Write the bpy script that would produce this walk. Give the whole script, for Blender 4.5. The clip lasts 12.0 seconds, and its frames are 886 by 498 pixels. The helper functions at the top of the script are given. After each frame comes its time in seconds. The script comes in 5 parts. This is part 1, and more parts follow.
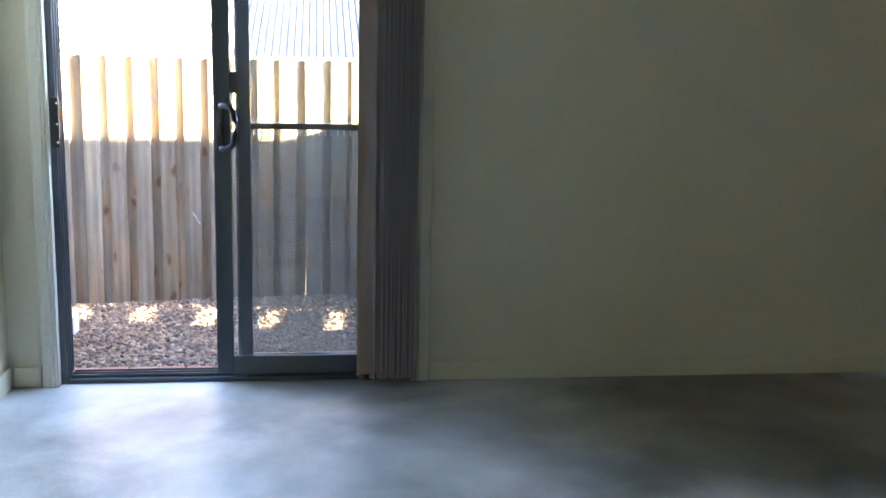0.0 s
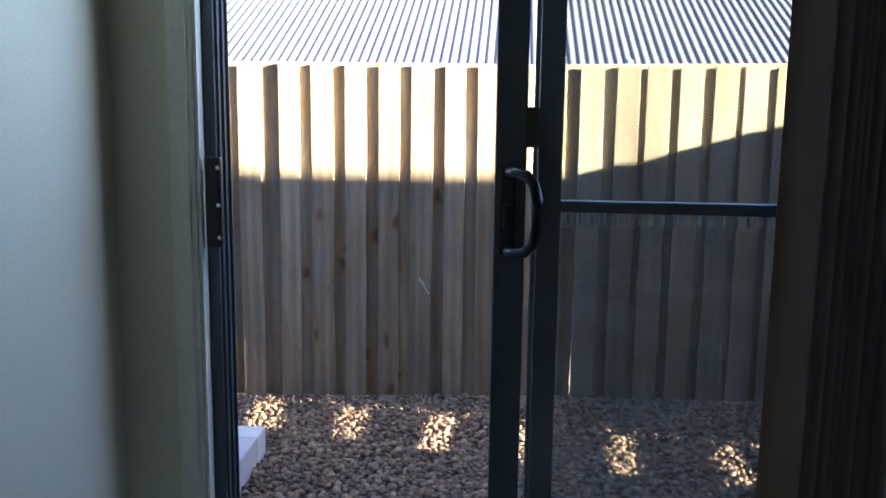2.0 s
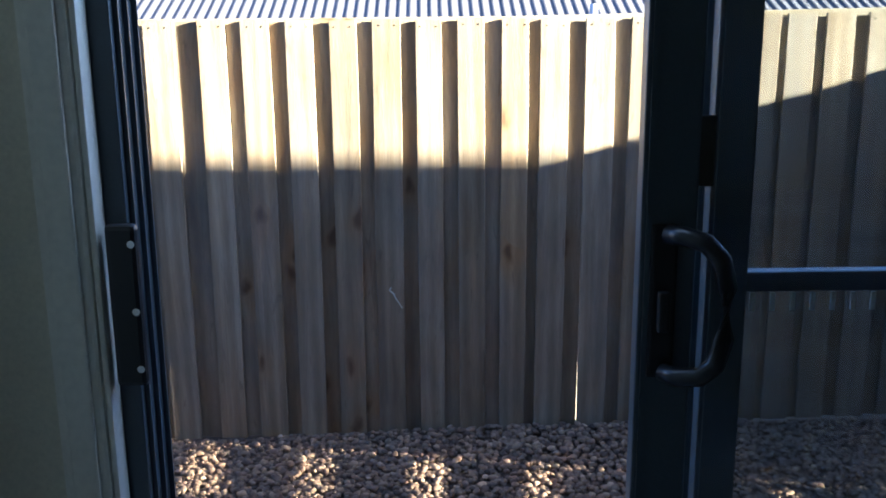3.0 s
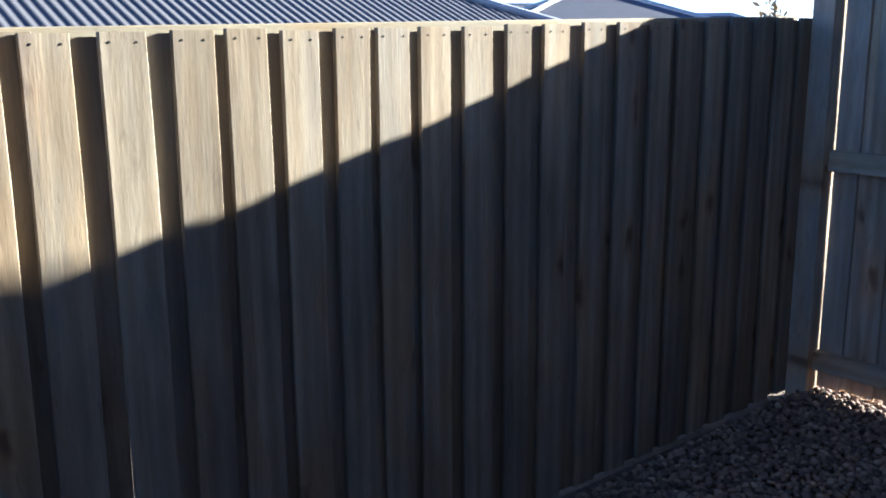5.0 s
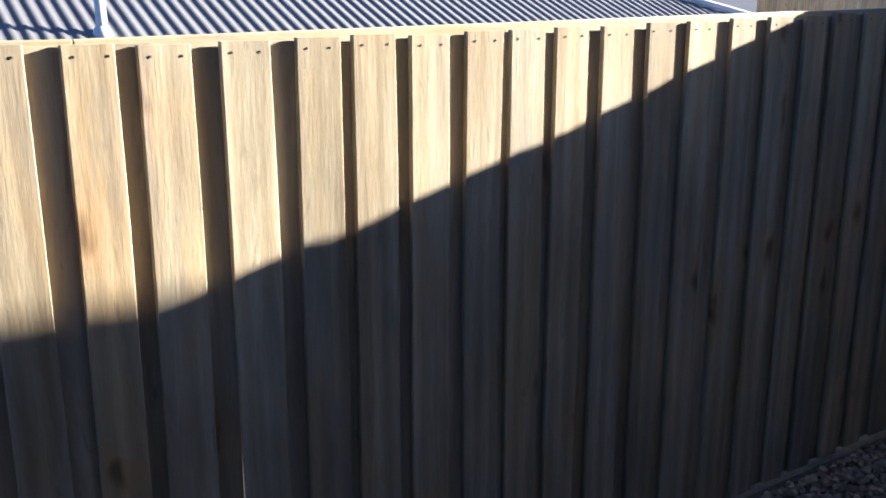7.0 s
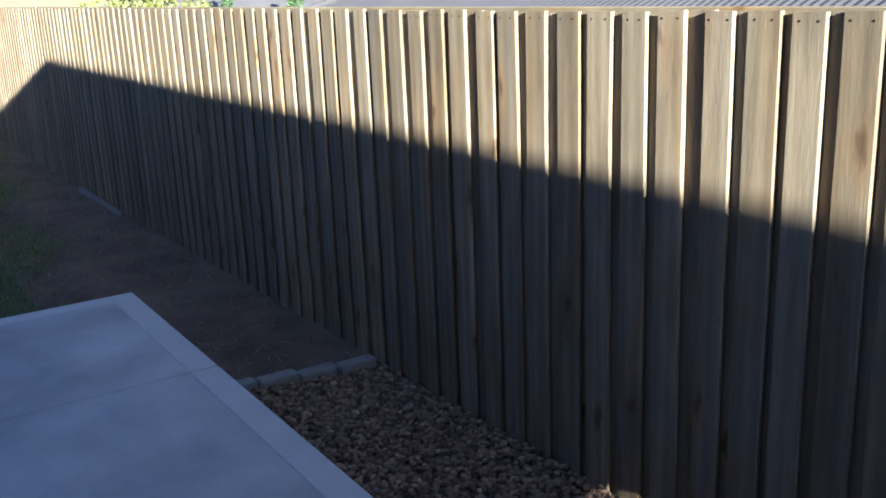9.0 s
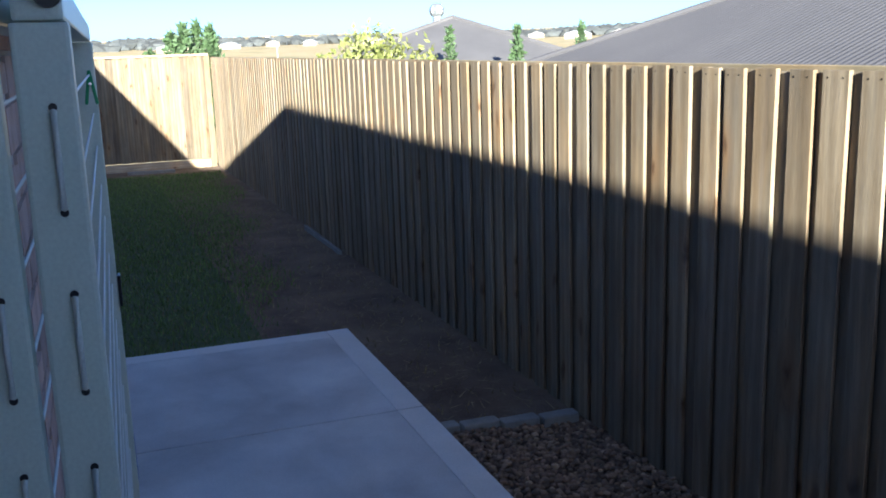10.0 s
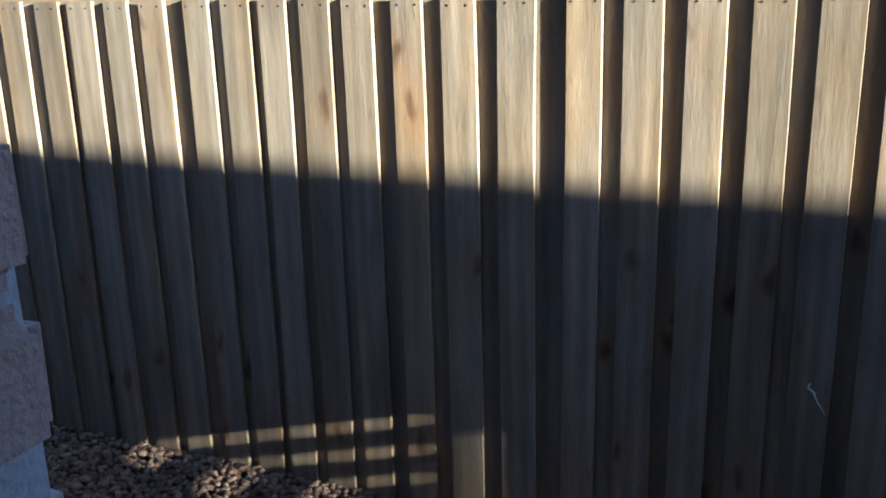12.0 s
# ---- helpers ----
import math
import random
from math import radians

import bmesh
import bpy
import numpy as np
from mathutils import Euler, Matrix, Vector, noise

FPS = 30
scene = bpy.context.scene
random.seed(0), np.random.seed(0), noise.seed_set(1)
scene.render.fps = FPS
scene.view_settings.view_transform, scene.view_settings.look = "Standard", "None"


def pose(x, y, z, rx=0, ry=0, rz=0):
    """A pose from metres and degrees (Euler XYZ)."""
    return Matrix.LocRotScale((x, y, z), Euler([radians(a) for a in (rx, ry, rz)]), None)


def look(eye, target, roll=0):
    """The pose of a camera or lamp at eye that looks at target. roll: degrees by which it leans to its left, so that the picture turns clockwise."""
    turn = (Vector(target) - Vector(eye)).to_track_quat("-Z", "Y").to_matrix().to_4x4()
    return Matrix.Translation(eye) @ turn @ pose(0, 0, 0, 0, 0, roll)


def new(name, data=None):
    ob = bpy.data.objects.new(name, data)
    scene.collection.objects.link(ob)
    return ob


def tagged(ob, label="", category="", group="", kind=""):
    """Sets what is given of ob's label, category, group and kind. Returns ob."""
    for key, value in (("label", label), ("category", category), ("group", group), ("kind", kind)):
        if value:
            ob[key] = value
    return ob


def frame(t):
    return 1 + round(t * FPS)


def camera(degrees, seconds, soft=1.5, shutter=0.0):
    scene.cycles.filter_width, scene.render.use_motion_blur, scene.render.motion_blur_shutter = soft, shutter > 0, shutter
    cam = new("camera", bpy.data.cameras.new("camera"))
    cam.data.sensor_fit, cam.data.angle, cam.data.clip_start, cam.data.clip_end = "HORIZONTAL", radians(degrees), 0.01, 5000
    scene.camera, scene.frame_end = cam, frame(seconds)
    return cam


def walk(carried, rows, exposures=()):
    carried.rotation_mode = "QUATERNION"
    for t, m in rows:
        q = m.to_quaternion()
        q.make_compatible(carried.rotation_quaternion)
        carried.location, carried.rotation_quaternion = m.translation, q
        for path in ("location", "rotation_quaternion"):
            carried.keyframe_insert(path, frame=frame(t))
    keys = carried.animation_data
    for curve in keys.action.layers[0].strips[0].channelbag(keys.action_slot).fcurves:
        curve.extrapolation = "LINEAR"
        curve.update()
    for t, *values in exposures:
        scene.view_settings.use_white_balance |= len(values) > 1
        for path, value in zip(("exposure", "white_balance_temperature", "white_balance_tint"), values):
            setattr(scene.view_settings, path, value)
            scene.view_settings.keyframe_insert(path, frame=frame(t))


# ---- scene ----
cam = camera(49.5, 12.0, soft=1.8)
PATH = [
    (0, (0.853, -6.327, 1.339), (1.11, -4.371, 1.008), 1.2),
    (0.5, (0.781, -5.914, 1.366), (0.86, -3.937, 1.07), 0.1),
    (1, (0.733, -5.448, 1.409), (0.682, -3.481, 1.052), 0.4),
    (1.5, (0.589, -4.952, 1.435), (0.536, -2.976, 1.128), 0.6),
    (2, (0.481, -4.427, 1.442), (0.337, -2.463, 1.092), 0.7),
    (2.5, (0.337, -3.971, 1.451), (0.165, -2.021, 1.043), 0.7),
    (3, (0.192, -3.507, 1.494), (0.224, -1.561, 1.032), -0.5),
    (3.2, (0.175, -3.314, 1.475), (0.212, -1.364, 1.03), -0.4),
    (4.8, (0.04, -2.211, 1.423), (1.011, -0.506, 1.037), -1.1),
    (5, (0.035, -2.073, 1.485), (1.255, -0.548, 1.053), -0.4),
    (5.5, (0.124, -2.047, 1.569), (1.726, -0.934, 1.128), 1.3),
    (6, (0.157, -2.083, 1.589), (1.912, -1.22, 1.169), 1.5),
    (6.5, (0.142, -1.979, 1.601), (1.747, -0.881, 1.136), 0.5),
    (7, (0.082, -1.855, 1.587), (1.137, -0.233, 1.077), 0.0),
    (7.5, (0.118, -1.933, 1.619), (0.098, -0.013, 1.059), -0.6),
    (9.3, (-0.031, -2.039, 1.603), (-1.753, -1.165, 1.08), -2.6),
    (9.5, (-0.011, -2.048, 1.613), (-1.782, -1.265, 1.111), -2.6),
    (10, (-0.013, -2.049, 1.61), (-1.851, -1.38, 1.191), -1.9),
    (10.5, (-0.031, -2.031, 1.592), (-1.804, -1.235, 1.121), -1.7),
    (11, (0.059, -2.054, 1.506), (-1.574, -1.022, 0.991), -1.3),
    (11.5, (0.139, -2.262, 1.571), (-1.154, -0.836, 1.027), -1.3),
    (12, (0.136, -2.471, 1.583), (-0.656, -0.725, 1.014), -1.6),
]
EXPOSURES = [(0.0, 7.15, 7000, 12), (0.5, 6.40, 6900, 12), (1.0, 5.85, 6800, 13), (1.5, 5.40, 6600, 12), (2.0, 5.15, 6300, 11), (2.5, 4.80, 5700, 9), (3.2, 4.30, 5600, 10),
             (4.8, 3.00, 5100, 10), (5.5, 3.65, 5350, 8), (6.0, 3.95, 6400, 11), (6.5, 3.80, 6400, 11), (7.0, 3.45, 5650, 10), (7.5, 3.05, 6150, 9),
             (9.3, 2.70, 5250, 9), (10.0, 2.50, 5400, 10), (10.5, 2.00, 5600, 11), (11.0, 2.50, 4900, 9), (11.5, 2.70, 5150, 9), (12.0, 2.85, 5300, 9)]
walk(cam, [(t, look(eye, target, roll)) for t, eye, target, roll in PATH], EXPOSURES)

# ---- light: a low winter sun down the side passage, and the open sky ----
SUN_WAY = Vector((-4.25, 1.0, -1.177)).normalized()
world = bpy.data.worlds.new("sky_world")
scene.world = world
world.use_nodes = True
wn = world.node_tree
sky = wn.nodes.new("ShaderNodeTexSky")
sky.sky_type = "NISHITA"
sky.sun_disc = False
sky.sun_elevation = math.asin(-SUN_WAY.z)
sky.sun_rotation = math.atan2(-SUN_WAY.x, -SUN_WAY.y)
sky.air_density = 0.45
sky.dust_density = 0.6
sky.ozone_density = 2.5
wn.links.new(sky.outputs["Color"], wn.nodes["Background"].inputs["Color"])
wn.nodes["Background"].inputs["Strength"].default_value = 0.05
sun = new("sun", bpy.data.lights.new("sun", "SUN"))
sun.data.energy = 5.0
sun.data.angle = radians(0.5)
sun.data.color = (1.0, 0.85, 0.62)
# added fill lamp behind the walker, set in an unseen side-wall window
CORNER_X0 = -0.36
lamp = new("side_fill_light", bpy.data.lights.new("side_fill_light", "AREA"))
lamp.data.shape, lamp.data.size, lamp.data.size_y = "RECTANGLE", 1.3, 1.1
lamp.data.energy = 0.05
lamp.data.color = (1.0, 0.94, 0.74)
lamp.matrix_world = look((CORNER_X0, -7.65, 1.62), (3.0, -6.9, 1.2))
# area lamp added in the sliding door's head, boosts the sky light indoors
head = new("door_sky_fill", bpy.data.lights.new("door_sky_fill", "AREA"))
head.data.shape, head.data.size, head.data.size_y = "RECTANGLE", 0.56, 0.34
head.data.energy = 0.25
head.data.color = (0.50, 0.71, 1.0)
head.data.spread = radians(130)
head.matrix_world = look((0.14, -2.27, 2.00), (-0.30, -4.27, 0.60))
sun.matrix_world = look((20, -5, 6), (20 + SUN_WAY.x, -5 + SUN_WAY.y, 6 + SUN_WAY.z))


# ---- materials ----
def mat(name, colour, rough=0.7, metal=0.0):
    m = bpy.data.materials.new(name)
    m.use_nodes = True
    b = m.node_tree.nodes["Principled BSDF"]
    b.inputs["Base Color"].default_value = (*colour, 1)
    b.inputs["Roughness"].default_value = rough
    b.inputs["Metallic"].default_value = metal
    return m


def mixed(name, colours, scale=(4, 4, 4), rough=0.75, bump=0.2, fine=60.0, metal=0.0, vary=0.0, stains=0.0, rand="Random", depth=0.004):
    """A surface whose colour runs between tones by two sizes of noise, with fine relief; vary: difference from piece to piece."""
    m = mat(name, colours[0], rough, metal)
    nt = m.node_tree
    b = nt.nodes["Principled BSDF"]
    tc = nt.nodes.new("ShaderNodeTexCoord")
    mp = nt.nodes.new("ShaderNodeMapping")
    mp.inputs["Scale"].default_value = scale
    nt.links.new(tc.outputs["Object"], mp.inputs["Vector"])
    n1 = nt.nodes.new("ShaderNodeTexNoise")
    n1.inputs["Scale"].default_value = 1.0
    n1.inputs["Detail"].default_value = 6
    n1.inputs["Roughness"].default_value = 0.6
    nt.links.new(mp.outputs["Vector"], n1.inputs["Vector"])
    ramp = nt.nodes.new("ShaderNodeValToRGB")
    el = ramp.color_ramp.elements
    while len(el) < len(colours):
        el.new(0.5)
    for i, c in enumerate(colours):
        el[i].position = 0.3 + 0.4 * i / max(1, len(colours) - 1)
        el[i].color = (*c, 1)
    nt.links.new(n1.outputs["Fac"], ramp.inputs["Fac"])
    n2 = nt.nodes.new("ShaderNodeTexNoise")
    n2.inputs["Scale"].default_value = fine
    n2.inputs["Detail"].default_value = 4
    nt.links.new(tc.outputs["Object"], n2.inputs["Vector"])
    hsv = nt.nodes.new("ShaderNodeHueSaturation")
    nt.links.new(ramp.outputs["Color"], hsv.inputs["Color"])
    mr = nt.nodes.new("ShaderNodeMapRange")
    mr.inputs["To Min"].default_value, mr.inputs["To Max"].default_value = 0.85, 1.15
    nt.links.new(n2.outputs["Fac"], mr.inputs["Value"])
    val = mr.outputs["Result"]
    if vary:
        if rand == "Random":
            inf = nt.nodes.new("ShaderNodeObjectInfo")
            src = inf.outputs["Random"]
        else:
            inf = nt.nodes.new("ShaderNodeNewGeometry")
            src = inf.outputs["Random Per Island"]
        m2 = nt.nodes.new("ShaderNodeMapRange")
        m2.inputs["To Min"].default_value, m2.inputs["To Max"].default_value = 1 - vary, 1 + vary
        nt.links.new(src, m2.inputs["Value"])
        mu = nt.nodes.new("ShaderNodeMath")
        mu.operation = "MULTIPLY"
        nt.links.new(val, mu.inputs[0])
        nt.links.new(m2.outputs["Result"], mu.inputs[1])
        val = mu.outputs["Value"]
        ad = nt.nodes.new("ShaderNodeVectorMath")
        ad.operation = "MULTIPLY_ADD"
        ad.inputs[1].default_value = (37.0, 23.0, 51.0)
        nt.links.new(src, ad.inputs[0])
        nt.links.new(mp.outputs["Vector"], ad.inputs[2])
        nt.links.new(ad.outputs["Vector"], n1.inputs["Vector"])
    if stains:
        n3 = nt.nodes.new("ShaderNodeTexNoise")
        n3.inputs["Scale"].default_value = 1.3
        n3.inputs["Detail"].default_value = 5
        n3.inputs["Distortion"].default_value = 0.8
        nt.links.new(tc.outputs["Object"], n3.inputs["Vector"])
        m3 = nt.nodes.new("ShaderNodeMapRange")
        m3.inputs["From Min"].default_value, m3.inputs["From Max"].default_value = 0.35, 0.65
        m3.inputs["To Min"].default_value, m3.inputs["To Max"].default_value = 1 - stains, 1 + stains
        nt.links.new(n3.outputs["Fac"], m3.inputs["Value"])
        mu = nt.nodes.new("ShaderNodeMath")
        mu.operation = "MULTIPLY"
        nt.links.new(val, mu.inputs[0])
        nt.links.new(m3.outputs["Result"], mu.inputs[1])
        val = mu.outputs["Value"]
    nt.links.new(val, hsv.inputs["Value"])
    nt.links.new(hsv.outputs["Color"], b.inputs["Base Color"])
    bp = nt.nodes.new("ShaderNodeBump")
    bp.inputs["Strength"].default_value = bump
    bp.inputs["Distance"].default_value = depth
    nt.links.new(n2.outputs["Fac"], bp.inputs["Height"])
    nt.links.new(bp.outputs["Normal"], b.inputs["Normal"])
    return m


def timber(name, tones, axis=2, vary=0.25, knots=True, rough=0.85, island=False):
    """Sawn pine: long grain along one axis, knots, weathering from board to board."""
    m = mat(name, tones[0], rough)
    nt = m.node_tree
    b = nt.nodes["Principled BSDF"]
    tc = nt.nodes.new("ShaderNodeTexCoord")
    if island:
        inf = nt.nodes.new("ShaderNodeNewGeometry")
        src = inf.outputs["Random Per Island"]
    else:
        inf = nt.nodes.new("ShaderNodeObjectInfo")
        src = inf.outputs["Random"]
    off = nt.nodes.new("ShaderNodeVectorMath")
    off.operation = "MULTIPLY_ADD"
    off.inputs[1].default_value = (17.0, 29.0, 41.0)
    nt.links.new(src, off.inputs[0])
    nt.links.new(tc.outputs["Object"], off.inputs[2])

    def mapped(across, along):
        s = [across] * 3
        s[axis] = along
        mp = nt.nodes.new("ShaderNodeMapping")
        mp.inputs["Scale"].default_value = s
        nt.links.new(off.outputs["Vector"], mp.inputs["Vector"])
        return mp.outputs["Vector"]

    grain = nt.nodes.new("ShaderNodeTexNoise")
    grain.inputs["Scale"].default_value = 1.0
    grain.inputs["Detail"].default_value = 5
    grain.inputs["Roughness"].default_value = 0.65
    grain.inputs["Distortion"].default_value = 1.3
    nt.links.new(mapped(17, 1.5), grain.inputs["Vector"])
    ramp = nt.nodes.new("ShaderNodeValToRGB")
    el = ramp.color_ramp.elements
    while len(el) < len(tones):
        el.new(0.5)
    for i, c in enumerate(tones):
        el[i].position = 0.33 + 0.36 * i / (len(tones) - 1)
        el[i].color = (*c, 1)
    nt.links.new(grain.outputs["Fac"], ramp.inputs["Fac"])
    colour = ramp.outputs["Color"]
    blotch = nt.nodes.new("ShaderNodeTexNoise")
    blotch.inputs["Scale"].default_value = 1.0
    blotch.inputs["Detail"].default_value = 4
    nt.links.new(mapped(10, 4.0), blotch.inputs["Vector"])
    sep = nt.nodes.new("ShaderNodeSeparateXYZ")
    nt.links.new(off.outputs["Vector"], sep.inputs["Vector"])
    flat = nt.nodes.new("ShaderNodeCombineXYZ")
    nt.links.new(sep.outputs["X" if axis == 2 else "Z"], flat.inputs["X"])
    nt.links.new(sep.outputs["XYZ"[axis]], flat.inputs["Y"])
    wv = nt.nodes.new("ShaderNodeTexWave")
    wv.inputs["Scale"].default_value = 1.0
    wv.inputs["Distortion"].default_value = 5.0
    wv.inputs["Detail"].default_value = 3.0
    wv.inputs["Detail Scale"].default_value = 0.5
    wm = nt.nodes.new("ShaderNodeMapping")
    wm.inputs["Scale"].default_value = (6, 0.45, 1)
    nt.links.new(flat.outputs["Vector"], wm.inputs["Vector"])
    nt.links.new(wm.outputs["Vector"], wv.inputs["Vector"])
    wr = nt.nodes.new("ShaderNodeMapRange")
    wr.inputs["To Min"].default_value, wr.inputs["To Max"].default_value = 0.0, 0.45
    nt.links.new(wv.outputs["Fac"], wr.inputs["Value"])
    wx = nt.nodes.new("ShaderNodeMixRGB")
    wx.inputs["Color2"].default_value = (tones[0][0] * 0.75, tones[0][1] * 0.68, tones[0][2] * 0.6, 1)
    nt.links.new(wr.outputs["Result"], wx.inputs["Fac"])
    nt.links.new(colour, wx.inputs["Color1"])
    colour = wx.outputs["Color"]
    if knots:
        km = nt.nodes.new("ShaderNodeMapping")
        km.inputs["Scale"].default_value = (5.0, 3.4, 1)
        nt.links.new(flat.outputs["Vector"], km.inputs["Vector"])
        kd = nt.nodes.new("ShaderNodeTexNoise")
        kd.inputs["Scale"].default_value = 3.0
        nt.links.new(km.outputs["Vector"], kd.inputs["Vector"])
        ka = nt.nodes.new("ShaderNodeVectorMath")
        ka.operation = "MULTIPLY_ADD"
        ka.inputs[1].default_value = (0.35, 0.35, 0.0)
        nt.links.new(kd.outputs["Color"], ka.inputs[0])
        nt.links.new(km.outputs["Vector"], ka.inputs[2])
        vo = nt.nodes.new("ShaderNodeTexVoronoi")
        vo.voronoi_dimensions = "2D"
        vo.inputs["Scale"].default_value = 1.0
        vo.inputs["Randomness"].default_value = 1.0
        nt.links.new(ka.outputs["Vector"], vo.inputs["Vector"])
        cell = nt.nodes.new("ShaderNodeSeparateColor")
        nt.links.new(vo.outputs["Color"], cell.inputs["Color"])
        some = nt.nodes.new("ShaderNodeMath")
        some.operation = "GREATER_THAN"
        some.inputs[1].default_value = 0.55
        nt.links.new(cell.outputs["Red"], some.inputs[0])
        for lo, hi, amount, tint in ((0.04, 0.32, 0.60, (1.02, 0.74, 0.48)), (0.03, 0.11, 0.90, (0.38, 0.27, 0.19))):
            kr = nt.nodes.new("ShaderNodeMapRange")
            kr.inputs["From Min"].default_value, kr.inputs["From Max"].default_value = lo, hi
            kr.inputs["To Min"].default_value, kr.inputs["To Max"].default_value = amount, 0.0
            nt.links.new(vo.outputs["Distance"], kr.inputs["Value"])
            few = nt.nodes.new("ShaderNodeMath")
            few.operation = "MULTIPLY"
            nt.links.new(kr.outputs["Result"], few.inputs[0])
            nt.links.new(some.outputs["Value"], few.inputs[1])
            mx = nt.nodes.new("ShaderNodeMixRGB")
            mx.inputs["Color2"].default_value = (tones[1][0] * tint[0], tones[1][1] * tint[1], tones[1][2] * tint[2], 1)
            nt.links.new(few.outputs["Value"], mx.inputs["Fac"])
            nt.links.new(colour, mx.inputs["Color1"])
            colour = mx.outputs["Color"]
    tone = nt.nodes.new("ShaderNodeTexNoise")
    tone.inputs["Scale"].default_value = 1.0
    tone.inputs["Detail"].default_value = 3
    nt.links.new(mapped(8, 2.6), tone.inputs["Vector"])
    tr_ = nt.nodes.new("ShaderNodeMapRange")
    tr_.inputs["From Min"].default_value, tr_.inputs["From Max"].default_value = 0.42, 0.70
    tr_.inputs["To Min"].default_value, tr_.inputs["To Max"].default_value = 0.0, 0.85
    nt.links.new(tone.outputs["Fac"], tr_.inputs["Value"])
    hm = nt.nodes.new("ShaderNodeMixRGB")
    hm.blend_type = "MULTIPLY"
    hm.inputs["Color2"].default_value = (1.09, 0.92, 0.70, 1)
    nt.links.new(tr_.outputs["Result"], hm.inputs["Fac"])
    nt.links.new(colour, hm.inputs["Color1"])
    colour = hm.outputs["Color"]
    saw = nt.nodes.new("ShaderNodeTexNoise")
    saw.inputs["Scale"].default_value = 1.0
    saw.inputs["Detail"].default_value = 4
    saw.inputs["Roughness"].default_value = 0.7
    nt.links.new(mapped(140, 26.0), saw.inputs["Vector"])
    sr = nt.nodes.new("ShaderNodeMapRange")
    sr.inputs["From Min"].default_value, sr.inputs["From Max"].default_value = 0.3, 0.7
    sr.inputs["To Min"].default_value, sr.inputs["To Max"].default_value = 0.91, 1.08
    nt.links.new(saw.outputs["Fac"], sr.inputs["Value"])
    worn = nt.nodes.new("ShaderNodeTexNoise")
    worn.inputs["Scale"].default_value = 1.0
    worn.inputs["Detail"].default_value = 6
    worn.inputs["Roughness"].default_value = 0.7
    worn.inputs["Distortion"].default_value = 0.6
    nt.links.new(mapped(9, 2.2), worn.inputs["Vector"])
    wo = nt.nodes.new("ShaderNodeMapRange")
    wo.inputs["From Min"].default_value, wo.inputs["From Max"].default_value = 0.50, 0.72
    wo.inputs["To Min"].default_value, wo.inputs["To Max"].default_value = 0.0, 0.5
    nt.links.new(worn.outputs["Fac"], wo.inputs["Value"])
    fleck = nt.nodes.new("ShaderNodeTexNoise")
    fleck.inputs["Scale"].default_value = 1.0
    fleck.inputs["Detail"].default_value = 5
    fleck.inputs["Roughness"].default_value = 0.62
    fleck.inputs["Distortion"].default_value = 1.6
    nt.links.new(mapped(26, 6.0), fleck.inputs["Vector"])
    fr_ = nt.nodes.new("ShaderNodeMapRange")
    fr_.inputs["From Min"].default_value, fr_.inputs["From Max"].default_value = 0.60, 0.72
    fr_.inputs["To Min"].default_value, fr_.inputs["To Max"].default_value = 0.0, 0.55
    nt.links.new(fleck.outputs["Fac"], fr_.inputs["Value"])
    fm = nt.nodes.new("ShaderNodeMixRGB")
    fm.inputs["Color2"].default_value = (tones[0][0] * 0.55, tones[0][1] * 0.50, tones[0][2] * 0.44, 1)
    nt.links.new(fr_.outputs["Result"], fm.inputs["Fac"])
    nt.links.new(colour, fm.inputs["Color1"])
    colour = fm.outputs["Color"]
    gm = nt.nodes.new("ShaderNodeMixRGB")
    mean = sum(tones[1]) / 3
    gm.inputs["Color2"].default_value = (mean * 0.74, mean * 0.72, mean * 0.69, 1)
    nt.links.new(wo.outputs["Result"], gm.inputs["Fac"])
    nt.links.new(colour, gm.inputs["Color1"])
    colour = gm.outputs["Color"]
    hsv = nt.nodes.new("ShaderNodeHueSaturation")
    nt.links.new(colour, hsv.inputs["Color"])
    r1 = nt.nodes.new("ShaderNodeMapRange")
    r1.inputs["To Min"].default_value, r1.inputs["To Max"].default_value = 1 - vary, 1 + vary
    nt.links.new(src, r1.inputs["Value"])
    r2 = nt.nodes.new("ShaderNodeMapRange")
    r2.inputs["From Min"].default_value, r2.inputs["From Max"].default_value = 0.3, 0.7
    r2.inputs["To Min"].default_value, r2.inputs["To Max"].default_value = 0.80, 1.18
    nt.links.new(blotch.outputs["Fac"], r2.inputs["Value"])
    mu = nt.nodes.new("ShaderNodeMath")
    mu.operation = "MULTIPLY"
    nt.links.new(r1.outputs["Result"], mu.inputs[0])
    nt.links.new(r2.outputs["Result"], mu.inputs[1])
    ms = nt.nodes.new("ShaderNodeMath")
    ms.operation = "MULTIPLY"
    nt.links.new(mu.outputs["Value"], ms.inputs[0])
    nt.links.new(sr.outputs["Result"], ms.inputs[1])
    nt.links.new(ms.outputs["Value"], hsv.inputs["Value"])
    nt.links.new(hsv.outputs["Color"], b.inputs["Base Color"])
    bp = nt.nodes.new("ShaderNodeBump")
    bp.inputs["Strength"].default_value = 0.20
    bp.inputs["Distance"].default_value = 0.004
    rough_sum = nt.nodes.new("ShaderNodeMath")
    nt.links.new(grain.outputs["Fac"], rough_sum.inputs[0])
    nt.links.new(saw.outputs["Fac"], rough_sum.inputs[1])
    nt.links.new(rough_sum.outputs["Value"], bp.inputs["Height"])
    nt.links.new(bp.outputs["Normal"], b.inputs["Normal"])
    return m


